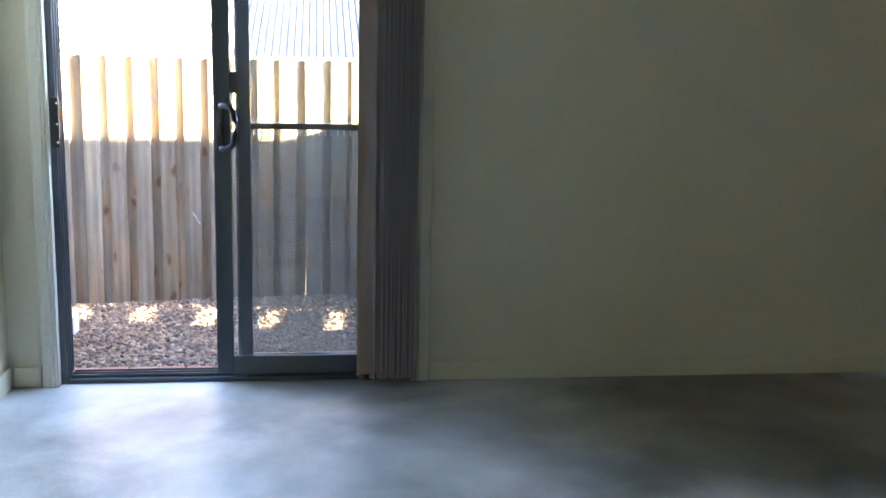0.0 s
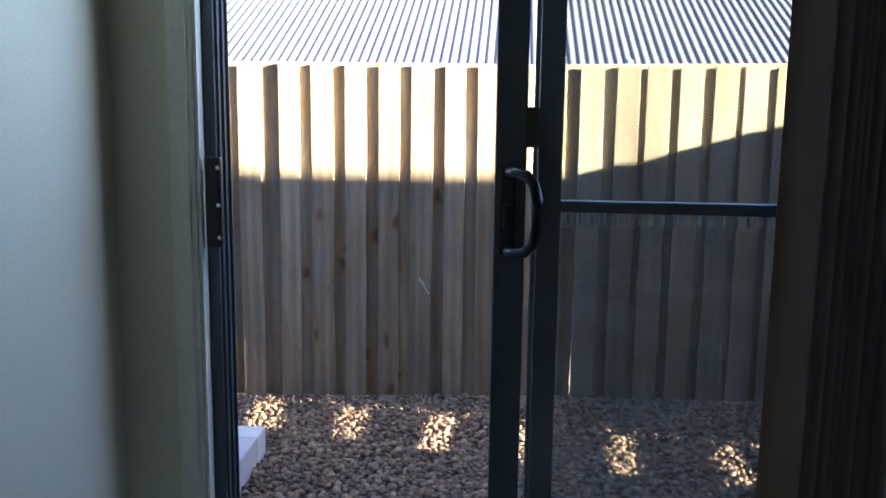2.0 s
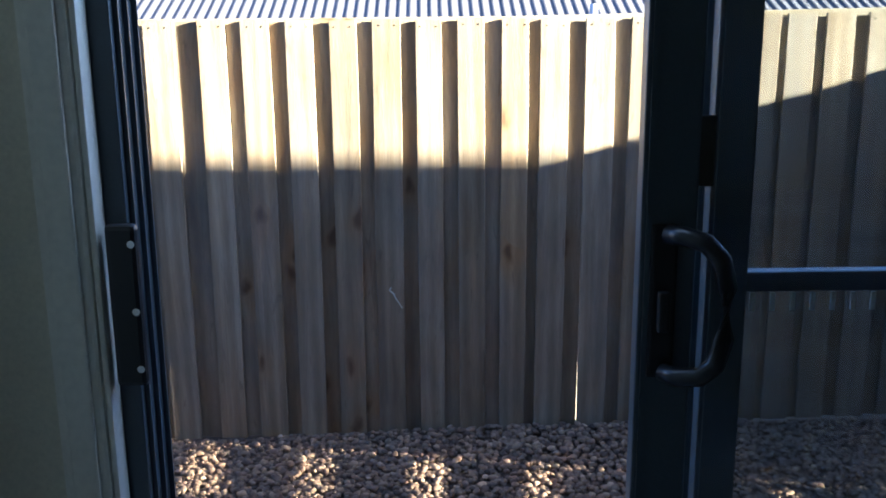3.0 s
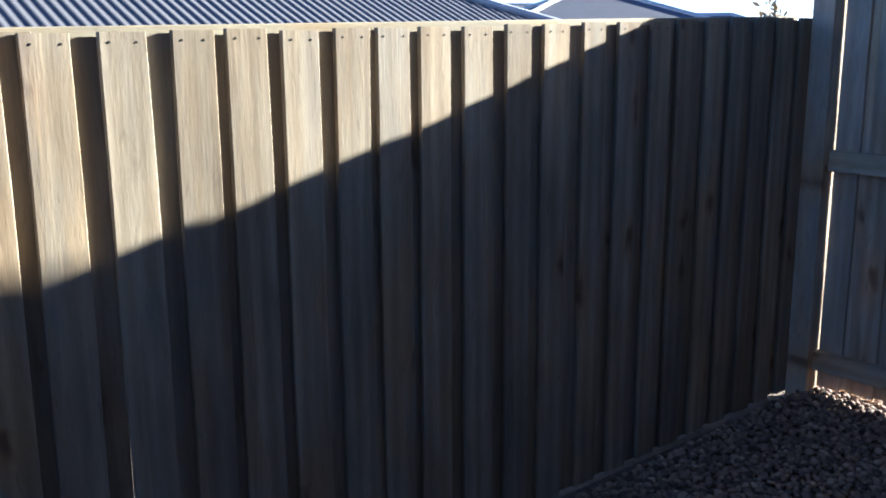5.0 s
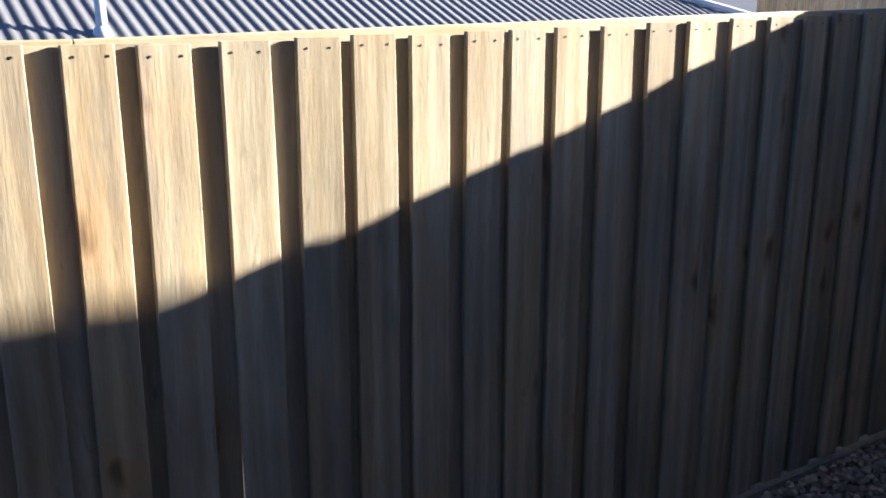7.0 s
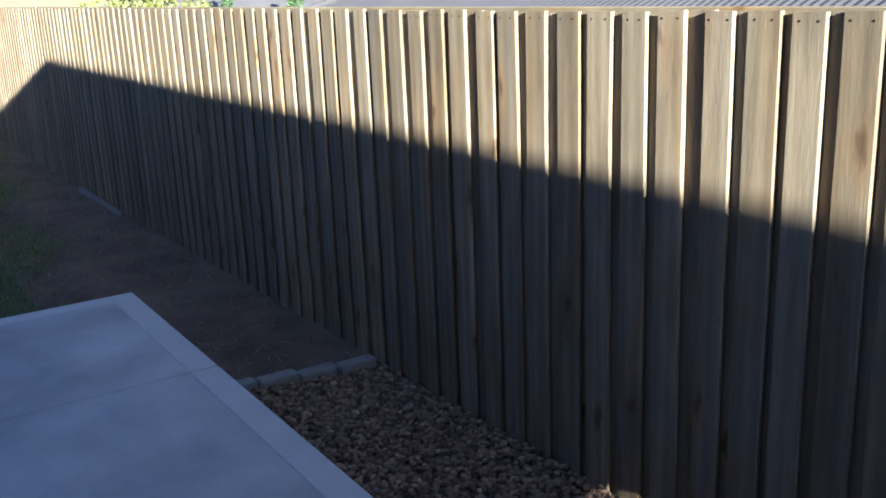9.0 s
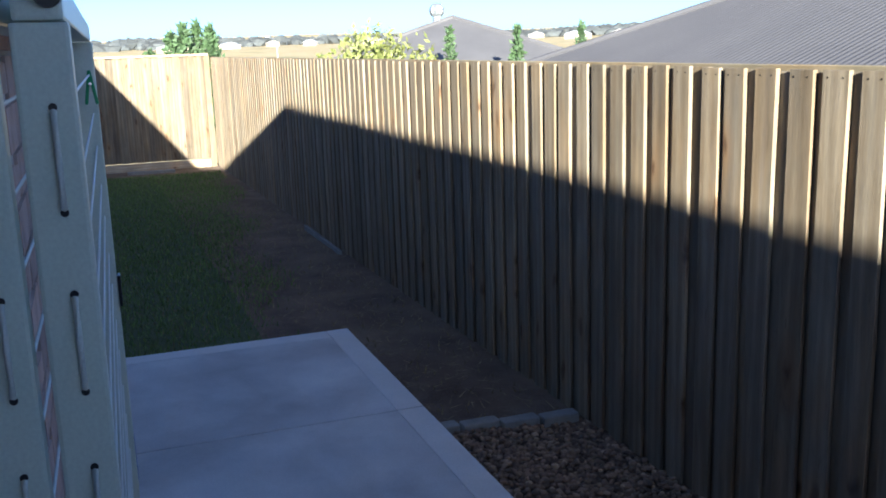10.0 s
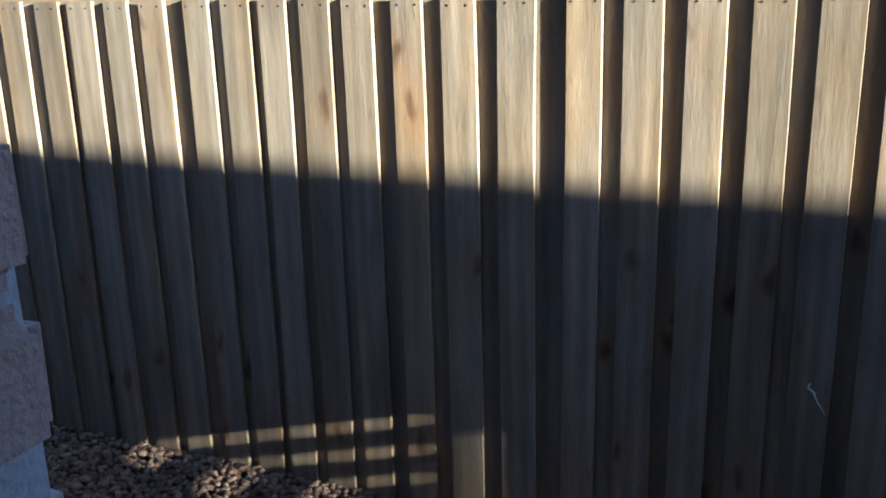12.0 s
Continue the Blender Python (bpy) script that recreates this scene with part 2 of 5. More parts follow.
PALING = timber("weathered_paling", [(0.188, 0.160, 0.114), (0.244, 0.209, 0.150), (0.300, 0.260, 0.187)], vary=0.2)
# paling tones darkened to offset the direct sun on the back fence
BACK_WOOD = timber("darkened_paling", [(0.125, 0.104, 0.072), (0.175, 0.148, 0.104), (0.225, 0.192, 0.136)], vary=0.3)
PANEL_WOOD = timber("panel_paling", [(0.32, 0.265, 0.20), (0.40, 0.335, 0.255), (0.47, 0.40, 0.31)], vary=0.2)
RAIL_X = timber("sawn_rail", [(0.24, 0.215, 0.15), (0.32, 0.29, 0.20)], axis=0, vary=0.1)
RAIL_Y = timber("panel_rail", [(0.38, 0.315, 0.225), (0.48, 0.41, 0.30)], axis=1, vary=0.1)
GREEN_POST = timber("treated_post", [(0.14, 0.135, 0.075), (0.20, 0.19, 0.105)], vary=0.1)
DECK = timber("ribbed_decking", [(0.42, 0.335, 0.24), (0.54, 0.44, 0.32)], axis=1, vary=0.18)
PAINT = mixed("cream_wall_paint", [(0.60, 0.55, 0.41), (0.65, 0.60, 0.46)], (1.5, 1.5, 1.5), 0.62, 0.06, 180)
TRIM = mixed("gloss_trim_paint", [(0.66, 0.63, 0.53), (0.70, 0.67, 0.57)], (3, 3, 3), 0.35, 0.05, 90)
CEIL = mixed("ceiling_paint", [(0.74, 0.73, 0.70), (0.78, 0.77, 0.74)], (2, 2, 2), 0.8, 0.05, 150)
FLOOR = mixed("bare_concrete_floor", [(0.24, 0.24, 0.23), (0.36, 0.36, 0.35), (0.48, 0.48, 0.47)], (1.6, 1.6, 1.6), 0.42, 0.25, 120, stains=0.42)
# an old brown spill dried into the floor near the door wall
nt = FLOOR.node_tree
tc = next(n for n in nt.nodes if n.type == "TEX_COORD")
wob = nt.nodes.new("ShaderNodeTexNoise")
wob.inputs["Scale"].default_value = 1.7
wob.inputs["Detail"].default_value = 6
nt.links.new(tc.outputs["Object"], wob.inputs["Vector"])
pull = nt.nodes.new("ShaderNodeVectorMath")
pull.operation = "MULTIPLY_ADD"
pull.inputs[1].default_value = (1.1, 1.1, 0)
nt.links.new(wob.outputs["Color"], pull.inputs[0])
nt.links.new(tc.outputs["Object"], pull.inputs[2])
fold = nt.nodes.new("ShaderNodeMapping")
fold.inputs["Location"].default_value = (-3.55 * 0.62, 2.5 * 1.15, 0)
fold.inputs["Scale"].default_value = (0.62, 1.15, 0)
nt.links.new(pull.outputs["Vector"], fold.inputs["Vector"])
span = nt.nodes.new("ShaderNodeVectorMath")
span.operation = "LENGTH"
nt.links.new(fold.outputs["Vector"], span.inputs[0])
edge = nt.nodes.new("ShaderNodeMapRange")
edge.inputs["From Min"].default_value, edge.inputs["From Max"].default_value = 0.72, 0.98
edge.inputs["To Min"].default_value, edge.inputs["To Max"].default_value = 0.85, 0.0
nt.links.new(span.outputs["Value"], edge.inputs["Value"])
spill = nt.nodes.new("ShaderNodeMixRGB")
spill.blend_type = "MULTIPLY"
spill.inputs["Color2"].default_value = (0.50, 0.43, 0.32, 1)
bare = nt.nodes["Principled BSDF"].inputs["Base Color"].links[0].from_socket
nt.links.new(edge.outputs["Result"], spill.inputs["Fac"])
nt.links.new(bare, spill.inputs["Color1"])
nt.links.new(spill.outputs["Color"], nt.nodes["Principled BSDF"].inputs["Base Color"])
SLAB = mixed("outdoor_concrete", [(0.44, 0.44, 0.44), (0.54, 0.54, 0.54), (0.62, 0.62, 0.61)], (2.2, 2.2, 2.2), 0.8, 0.3, 160, stains=0.16)
SLAB_EDGE = mixed("trowelled_concrete_edge", [(0.62, 0.62, 0.61), (0.70, 0.70, 0.69)], (5, 5, 5), 0.75, 0.15, 160)
EDGING = mixed("concrete_edging", [(0.20, 0.20, 0.19), (0.30, 0.30, 0.28)], (9, 9, 9), 0.85, 0.35, 150)
ALU = mixed("slate_powdercoat", [(0.055, 0.072, 0.085), (0.065, 0.082, 0.095)], (6, 6, 6), 0.38, 0.03, 300)
BLACK = mat("black_nylon", (0.012, 0.012, 0.013), 0.35)
CHROME = mat("bright_screw", (0.7, 0.7, 0.7), 0.25, 1.0)
GALV = mixed("galvanised_steel", [(0.36, 0.40, 0.42), (0.46, 0.50, 0.515)], (12, 12, 12), 0.42, 0.05, 220, metal=0.75)
LINE_PAINT = mixed("eucalypt_powdercoat", [(0.54, 0.60, 0.49), (0.58, 0.64, 0.53)], (5, 5, 5), 0.4, 0.03, 250)
CORD = mixed("pvc_cord", [(0.55, 0.60, 0.54), (0.62, 0.66, 0.60)], (20, 20, 20), 0.45, 0.03, 300)
BRICK = mixed("pink_brown_brick", [(0.36, 0.25, 0.20), (0.49, 0.36, 0.295), (0.56, 0.43, 0.36)], (11, 11, 11), 0.9, 0.7, 130, vary=0.2, depth=0.006)
BRICK_RED = mixed("red_brick", [(0.34, 0.13, 0.08), (0.42, 0.17, 0.10)], (11, 11, 11), 0.9, 0.5, 130)
BRICK_TAN = mixed("tan_brick", [(0.36, 0.26, 0.18), (0.46, 0.34, 0.24)], (11, 11, 11), 0.9, 0.5, 130)
MORTAR = mixed("grey_mortar", [(0.42, 0.43, 0.43), (0.52, 0.53, 0.53)], (20, 20, 20), 0.95, 0.7, 160)
PEBBLE = mixed("river_pebble", [(0.125, 0.076, 0.052), (0.20, 0.130, 0.085), (0.36, 0.26, 0.165)], (4, 4, 4), 0.8, 0.25, 90, vary=0.5, rand="island")
BED = mixed("gravel_bed", [(0.08, 0.06, 0.048), (0.17, 0.13, 0.10)], (30, 30, 30), 0.95, 0.8, 120)
BED.node_tree.nodes["Principled BSDF"].inputs["Specular IOR Level"].default_value = 0.0
SOIL = mixed("bare_soil", [(0.10, 0.072, 0.05), (0.16, 0.115, 0.08), (0.20, 0.15, 0.10)], (3, 3, 3), 0.95, 0.8, 60, stains=0.2, depth=0.02)
GRASS = mixed("grass_blade", [(0.085, 0.15, 0.030), (0.15, 0.23, 0.055), (0.21, 0.26, 0.085)], (2, 2, 2), 0.7, 0.0, 40, vary=0.35, rand="island")
STRAW = mixed("dry_grass_blade", [(0.22, 0.17, 0.09), (0.30, 0.24, 0.13)], (2, 2, 2), 0.8, 0.0, 40, vary=0.3, rand="island")
LAWN = mixed("lawn_soil", [(0.06, 0.075, 0.03), (0.085, 0.11, 0.04)], (2, 2, 2), 0.95, 0.6, 80)
FRONT_GRASS = mixed("sunlit_lawn", [(0.070, 0.080, 0.014), (0.105, 0.110, 0.022), (0.17, 0.14, 0.065)], (3, 3, 3), 1.0, 0.9, 60, stains=0.3, depth=0.03)
FRONT_GRASS.node_tree.nodes["Principled BSDF"].inputs["Specular IOR Level"].default_value = 0.0
FIELD = mixed("dry_paddock", [(0.34, 0.27, 0.13), (0.42, 0.34, 0.18), (0.20, 0.21, 0.09)], (0.012, 0.05, 0.05), 0.95, 0.2, 0.6)
ROOF_BLUE = mixed("dark_steel_roof", [(0.066, 0.067, 0.076), (0.08, 0.081, 0.09)], (1, 1, 1), 0.6, 0.02, 40)
ROOF_GREY = mixed("grey_steel_roof", [(0.10, 0.10, 0.105), (0.125, 0.125, 0.13)], (1, 1, 1), 0.55, 0.02, 40)
ROOF_NAVY = mixed("navy_tile_roof", [(0.038, 0.048, 0.075), (0.05, 0.06, 0.09)], (2, 2, 2), 0.85, 0.3, 30)
CAP = mixed("pale_ridge_cap", [(0.30, 0.32, 0.35), (0.36, 0.38, 0.41)], (3, 3, 3), 0.5, 0.02, 60)
RENDER = mixed("house_render", [(0.45, 0.40, 0.33), (0.50, 0.45, 0.38)], (2, 2, 2), 0.85, 0.1, 60)
LEAF = mixed("bush_leaf", [(0.10, 0.13, 0.03), (0.16, 0.19, 0.05), (0.24, 0.25, 0.09)], (3, 3, 3), 0.6, 0.0, 20, vary=0.35, rand="island")
CYPRESS = mixed("cypress_leaf", [(0.035, 0.07, 0.03), (0.06, 0.11, 0.04)], (3, 3, 3), 0.7, 0.0, 20, vary=0.35, rand="island")
WOODLAND = mixed("far_woods_leaf", [(0.055, 0.065, 0.07), (0.08, 0.09, 0.09)], (0.1, 0.1, 0.1), 0.9, 0.0, 2, vary=0.3, rand="island")
BARK = mixed("bark", [(0.10, 0.075, 0.055), (0.16, 0.12, 0.09)], (12, 12, 12), 0.95, 0.6, 60)
BLIND = mixed("brown_blind_fabric", [(0.31, 0.212, 0.142), (0.36, 0.255, 0.178)], (60, 60, 3), 0.85, 0.2, 400)
GREEN_PEG = mat("green_plastic", (0.02, 0.26, 0.09), 0.4)
BLUE_LABEL = mat("blue_sticker", (0.03, 0.10, 0.32), 0.4)
WHITE_INK = mat("white_print", (0.7, 0.72, 0.75), 0.5)
RUST = mixed("rusty_hinge_steel", [(0.22, 0.19, 0.17), (0.34, 0.29, 0.25), (0.16, 0.09, 0.06)], (40, 40, 40), 0.6, 0.2, 200, metal=0.6)

GLASS = mat("window_glass", (1, 1, 1), 0.0)
nt = GLASS.node_tree
gl = nt.nodes["Principled BSDF"]
gl.inputs["Transmission Weight"].default_value = 1.0
gl.inputs["IOR"].default_value = 1.45
gl.inputs["Base Color"].default_value = (0.94, 0.97, 0.97, 1)

MESH = bpy.data.materials.new("fly_screen_mesh")
MESH.use_nodes = True
nt = MESH.node_tree
out = nt.nodes["Material Output"]
tr = nt.nodes.new("ShaderNodeBsdfTransparent")
tr.inputs["Color"].default_value = (0.90, 0.92, 0.94, 1)
mx = nt.nodes.new("ShaderNodeMixShader")
mx.inputs["Fac"].default_value = 0.17
nt.links.new(tr.outputs["BSDF"], mx.inputs[1])
pb = nt.nodes["Principled BSDF"]
pb.inputs["Base Color"].default_value = (0.10, 0.11, 0.12, 1)
pb.inputs["Roughness"].default_value = 0.7
nt.links.new(pb.outputs["BSDF"], mx.inputs[2])
nt.links.new(mx.outputs["Shader"], out.inputs["Surface"])


# ---- mesh helpers ----
def box(bm, lo, hi, bevel=0.0, rot=None):
    """A box between two corners, its edges rounded by bevel."""
    lo, hi = Vector(lo), Vector(hi)
    r = bmesh.ops.create_cube(bm, size=1)
    vs = r["verts"]
    bmesh.ops.scale(bm, vec=hi - lo, verts=vs)
    if bevel:
        es = list({e for v in vs for e in v.link_edges})
        g = bmesh.ops.bevel(bm, geom=es, offset=bevel, segments=2, affect="EDGES", profile=0.6)
        vs = list({v for f in g["faces"] for v in f.verts} | {v for v in vs if v.is_valid})
    if rot:
        bmesh.ops.rotate(bm, verts=vs, matrix=rot, cent=(0, 0, 0))
    bmesh.ops.translate(bm, vec=(lo + hi) / 2, verts=vs)
    return vs


def rod(bm, a, b, r, seg=10, r2=None):
    """A round bar from a to b."""
    a, b = Vector(a), Vector(b)
    d = b - a
    m = Matrix.Translation((a + b) / 2) @ d.to_track_quat("Z", "Y").to_matrix().to_4x4()
    return bmesh.ops.create_cone(bm, cap_ends=True, segments=seg, radius1=r, radius2=r if r2 is None else r2, depth=d.length, matrix=m)["verts"]


def tube(bm, pts, r, seg=8):
    """A bent round bar through points."""
    rings = []
    pts = [Vector(p) for p in pts]
    for i, p in enumerate(pts):
        d = (pts[min(i + 1, len(pts) - 1)] - pts[max(i - 1, 0)]).normalized()
        q = d.to_track_quat("Z", "Y")
        rings.append([bm.verts.new(p + q @ Vector((r * math.cos(a), r * math.sin(a), 0))) for a in (2 * math.pi * k / seg for k in range(seg))])
    for u, v in zip(rings, rings[1:]):
        for k in range(seg):
            bm.faces.new((u[k], u[(k + 1) % seg], v[(k + 1) % seg], v[k]))
    bm.faces.new(rings[0][::-1])
    bm.faces.new(rings[-1])


def mesh_of(name, bm, material, smooth=False):
    bmesh.ops.recalc_face_normals(bm, faces=bm.faces)
    me = bpy.data.meshes.new(name)
    bm.to_mesh(me)
    bm.free()
    me.materials.append(material)
    if smooth:
        me.polygons.foreach_set("use_smooth", [True] * len(me.polygons))
    return me


def part(name, bm, material, parent=None, label="", smooth=False):
    """Links a bmesh as one mesh object, under a thing or a part if one is given."""
    ob = new(name, mesh_of(name, bm, material, smooth))
    if parent:
        ob.parent = parent
    if label:
        ob["label"] = label
    return ob


def piece(name, me, parent, m):
    """One more object on a shared mesh."""
    ob = new(name, me)
    ob.parent = parent
    ob.matrix_basis = m
    return ob


def thing(name, label, category, at=(0, 0, 0), group="", kind=""):
    ob = new(name)
    ob.location = at
    ob.empty_display_size = 0.1
    return tagged(ob, label, category, group, kind)


def block(name, lo, hi, material, parent=None, bevel=0.0, label=""):
    bm = bmesh.new()
    box(bm, lo, hi, bevel)
    return part(name, bm, material, parent, label)


def structure(name, lo, hi, material, label, category, bevel=0.0):
    return tagged(block(name, lo, hi, material, None, bevel), label, category, kind="structure")


def sheet(name, verts, faces, material, smooth=False, parent=None):
    me = bpy.data.meshes.new(name)
    me.from_pydata(verts, [], faces)
    me.materials.append(material)
    if smooth:
        me.polygons.foreach_set("use_smooth", [True] * len(me.polygons))
    ob = new(name, me)
    if parent:
        ob.parent = parent
    return ob


def ground_z(x):
    return -0.07 + (0.018 * x if x > 0 else 0.014 * x)


# ---- plan ----
FLOOR_Z, IN_Y, OUT_Y = 0.12, -2.43, -2.17
CORNER_X, JAMB_X, DOOR_R, ROOM_R = -0.373, -0.185, 1.250, 4.6
HEAD_Z, CEIL_Z = 2.22, 2.57
GATE_X, PANEL_X, FAR_X = 3.60, 3.66, -16.9

# ---- room ----
structure("floor", (CORNER_X - 0.1, -9.0, -0.12), (ROOM_R + 0.1, IN_Y + 0.02, FLOOR_Z), FLOOR, "bare grey stained concrete room floor", "floor")
tagged(block("ceiling", (CORNER_X - 0.1, -9.0, CEIL_Z), (ROOM_R + 0.1, IN_Y, CEIL_Z + 0.1), CEIL), "plain white painted plaster ceiling", "ceiling", kind="structure")
# side wall, with a gap left for the added window
bm = bmesh.new()
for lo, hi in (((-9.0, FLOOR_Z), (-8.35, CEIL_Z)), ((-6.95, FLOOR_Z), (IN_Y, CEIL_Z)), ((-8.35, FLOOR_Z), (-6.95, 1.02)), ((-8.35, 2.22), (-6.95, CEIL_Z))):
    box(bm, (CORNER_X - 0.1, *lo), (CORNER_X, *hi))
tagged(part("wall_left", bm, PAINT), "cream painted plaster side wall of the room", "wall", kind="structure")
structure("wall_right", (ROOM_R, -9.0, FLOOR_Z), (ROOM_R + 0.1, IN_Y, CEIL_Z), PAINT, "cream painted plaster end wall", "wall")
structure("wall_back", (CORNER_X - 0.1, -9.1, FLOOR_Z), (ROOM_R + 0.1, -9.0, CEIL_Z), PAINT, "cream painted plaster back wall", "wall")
# unseen window, added as an opening for the room's fill lamp
win = thing("added_window", "added unseen aluminium window round the fill lamp in the side wall", "window", kind="structure")
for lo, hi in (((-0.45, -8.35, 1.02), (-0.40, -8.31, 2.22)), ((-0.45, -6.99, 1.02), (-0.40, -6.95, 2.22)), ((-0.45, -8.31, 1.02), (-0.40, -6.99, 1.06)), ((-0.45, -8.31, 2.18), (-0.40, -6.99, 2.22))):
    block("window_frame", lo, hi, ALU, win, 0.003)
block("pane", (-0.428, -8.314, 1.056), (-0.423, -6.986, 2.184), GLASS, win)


def door_wall():
    bm = bmesh.new()
    y0, y1 = IN_Y, OUT_Y - 0.115
    box(bm, (CORNER_X - 0.1, y0, -0.12), (JAMB_X - 0.002, y1, CEIL_Z))
    box(bm, (DOOR_R + 0.002, y0, -0.12), (ROOM_R + 0.1, y1, CEIL_Z))
    box(bm, (JAMB_X - 0.002, y0, HEAD_Z + 0.002), (DOOR_R + 0.002, y1, CEIL_Z))
    return tagged(part("wall_door", bm, PAINT), "cream painted plaster wall with a sliding door", "wall", kind="structure")


door_wall()


def baseboard(name, lo, hi, label):
    ob = tagged(block(name, lo, hi, PAINT, None, 0.006), label, "skirting board", kind="structure")
    return ob


baseboard("baseboard", (DOOR_R + 0.062, IN_Y - 0.016, FLOOR_Z), (ROOM_R - 0.002, IN_Y - 0.001, FLOOR_Z + 0.085), "cream painted skirting board under the door wall")
baseboard("baseboard", (CORNER_X + 0.001, -8.99, FLOOR_Z), (CORNER_X + 0.016, IN_Y - 0.02, FLOOR_Z + 0.085), "cream painted skirting board along the side wall")
baseboard("baseboard", (CORNER_X + 0.018, IN_Y - 0.016, FLOOR_Z), (JAMB_X - 0.064, IN_Y - 0.001, FLOOR_Z + 0.085), "short cream skirting board beside the door")
for x0, x1 in ((JAMB_X - 0.060, JAMB_X - 0.004), (DOOR_R + 0.004, DOOR_R + 0.060)):
    bm = bmesh.new()
    box(bm, (x0, IN_Y - 0.018, FLOOR_Z), (x1, IN_Y - 0.001, HEAD_Z + 0.06), 0.005)
    box(bm, (x0 + 0.012, IN_Y - 0.024, FLOOR_Z), (x1 - 0.012, IN_Y - 0.016, HEAD_Z + 0.06), 0.003)
    tagged(part("trim", bm, TRIM), "cream painted timber architrave beside the sliding door", "door trim", kind="structure")
bm = bmesh.new()
box(bm, (JAMB_X - 0.060, IN_Y - 0.018, HEAD_Z + 0.061), (DOOR_R + 0.060, IN_Y - 0.001, HEAD_Z + 0.12), 0.005)
tagged(part("trim", bm, TRIM), "cream painted timber architrave over the sliding door", "door trim", kind="structure")


for x0, x1 in ((JAMB_X - 0.0035, JAMB_X + 0.004), (DOOR_R - 0.014, DOOR_R + 0.0035)):
    structure("trim", (x0, IN_Y - 0.014, FLOOR_Z), (x1, IN_Y + 0.022, HEAD_Z), TRIM, "white painted timber reveal of the door opening", "door trim", 0.002)

# ---- sliding door ----
def sliding_door():
    d = thing("door_1", "slate-grey aluminium sliding door standing half open", "sliding door", kind="structure")
    y0, y1 = IN_Y + 0.024, IN_Y + 0.128
    for nm, lo, hi in (("jamb", (JAMB_X, y0, FLOOR_Z), (JAMB_X + 0.028, y1, HEAD_Z)), ("jamb", (DOOR_R - 0.034, y0, FLOOR_Z), (DOOR_R, y1, HEAD_Z)),
                       ("head", (JAMB_X + 0.0345, y0, HEAD_Z - 0.04), (DOOR_R - 0.0345, y1, HEAD_Z))):
        block(nm, lo, hi, ALU, d, 0.002)
    bm = bmesh.new()
    x0, x1 = JAMB_X + 0.0345, DOOR_R - 0.0345
    box(bm, (x0, y0, FLOOR_Z), (x1, y1, FLOOR_Z + 0.018), 0.002)
    for k in range(3):
        box(bm, (x0, y0 + 0.022 + 0.036 * k, FLOOR_Z + 0.018), (x1, y0 + 0.027 + 0.036 * k, FLOOR_Z + 0.032))
    part("sill_track", bm, ALU, d)
    for k in range(3):
        bm = bmesh.new()
        box(bm, (JAMB_X + 0.0275, y0 + 0.012 + 0.036 * k, FLOOR_Z + 0.033), (JAMB_X + 0.034, y0 + 0.016 + 0.036 * k, HEAD_Z - 0.04))
        part("jamb_fin", bm, ALU, d)
    return d


def leaf(name, x0, x1, y0, y1, stile, parent, material_pane, mid=None, low=0.075):
    """One framed leaf of the door: two stiles, two rails, a pane."""
    e = new(name)
    e.parent = parent
    e.empty_display_size = 0.05
    z0, z1 = FLOOR_Z + 0.034, HEAD_Z - 0.042
    for a, b in ((x0, x0 + stile), (x1 - stile, x1)):
        bm = bmesh.new()
        box(bm, (a, y0, z0), (b, y1, z1), 0.003)
        box(bm, (a + 0.006, y0 - 0.003, z0), (a + 0.013, y0 + 0.001, z1))
        part("stile", bm, ALU, e)
    block("rail", (x0 + stile, y0, z0), (x1 - stile, y1, z0 + low), ALU, e, 0.003)
    block("rail", (x0 + stile, y0, z1 - 0.05), (x1 - stile, y1, z1), ALU, e, 0.003)
    ym = (y0 + y1) / 2
    p = block("pane", (x0 + stile - 0.004, ym - 0.0025, z0 + low - 0.004), (x1 - stile + 0.004, ym + 0.0025, z1 - 0.046), material_pane, e)
    p.visible_shadow = False
    return e


door = sliding_door()
inner = leaf("sliding_leaf", 0.440, 1.205, IN_Y + 0.012, IN_Y + 0.040, 0.066, door, GLASS)
outer = leaf("fixed_leaf", 0.530, 1.218, IN_Y + 0.050, IN_Y + 0.076, 0.052, door, GLASS)
screen = leaf("screen_leaf", 0.520, 1.215, IN_Y + 0.086, IN_Y + 0.106, 0.050, door, MESH, low=0.06)
bm = bmesh.new()
box(bm, (0.570, IN_Y + 0.084, 1.158), (1.165, IN_Y + 0.108, 1.184), 0.003)
part("mid_rail", bm, ALU, screen, "blue-grey middle rail of the fly screen")
bm = bmesh.new()
box(bm, (-0.003, -0.002, -0.012), (0.003, 0.002, 0.012), 0.0008)
tooth = mesh_of("clip", bm, CORD)
for k in range(24):
    piece("clip", tooth, screen, Matrix.Translation((0.575 + 0.0255 * k, IN_Y + 0.083, 1.146)))


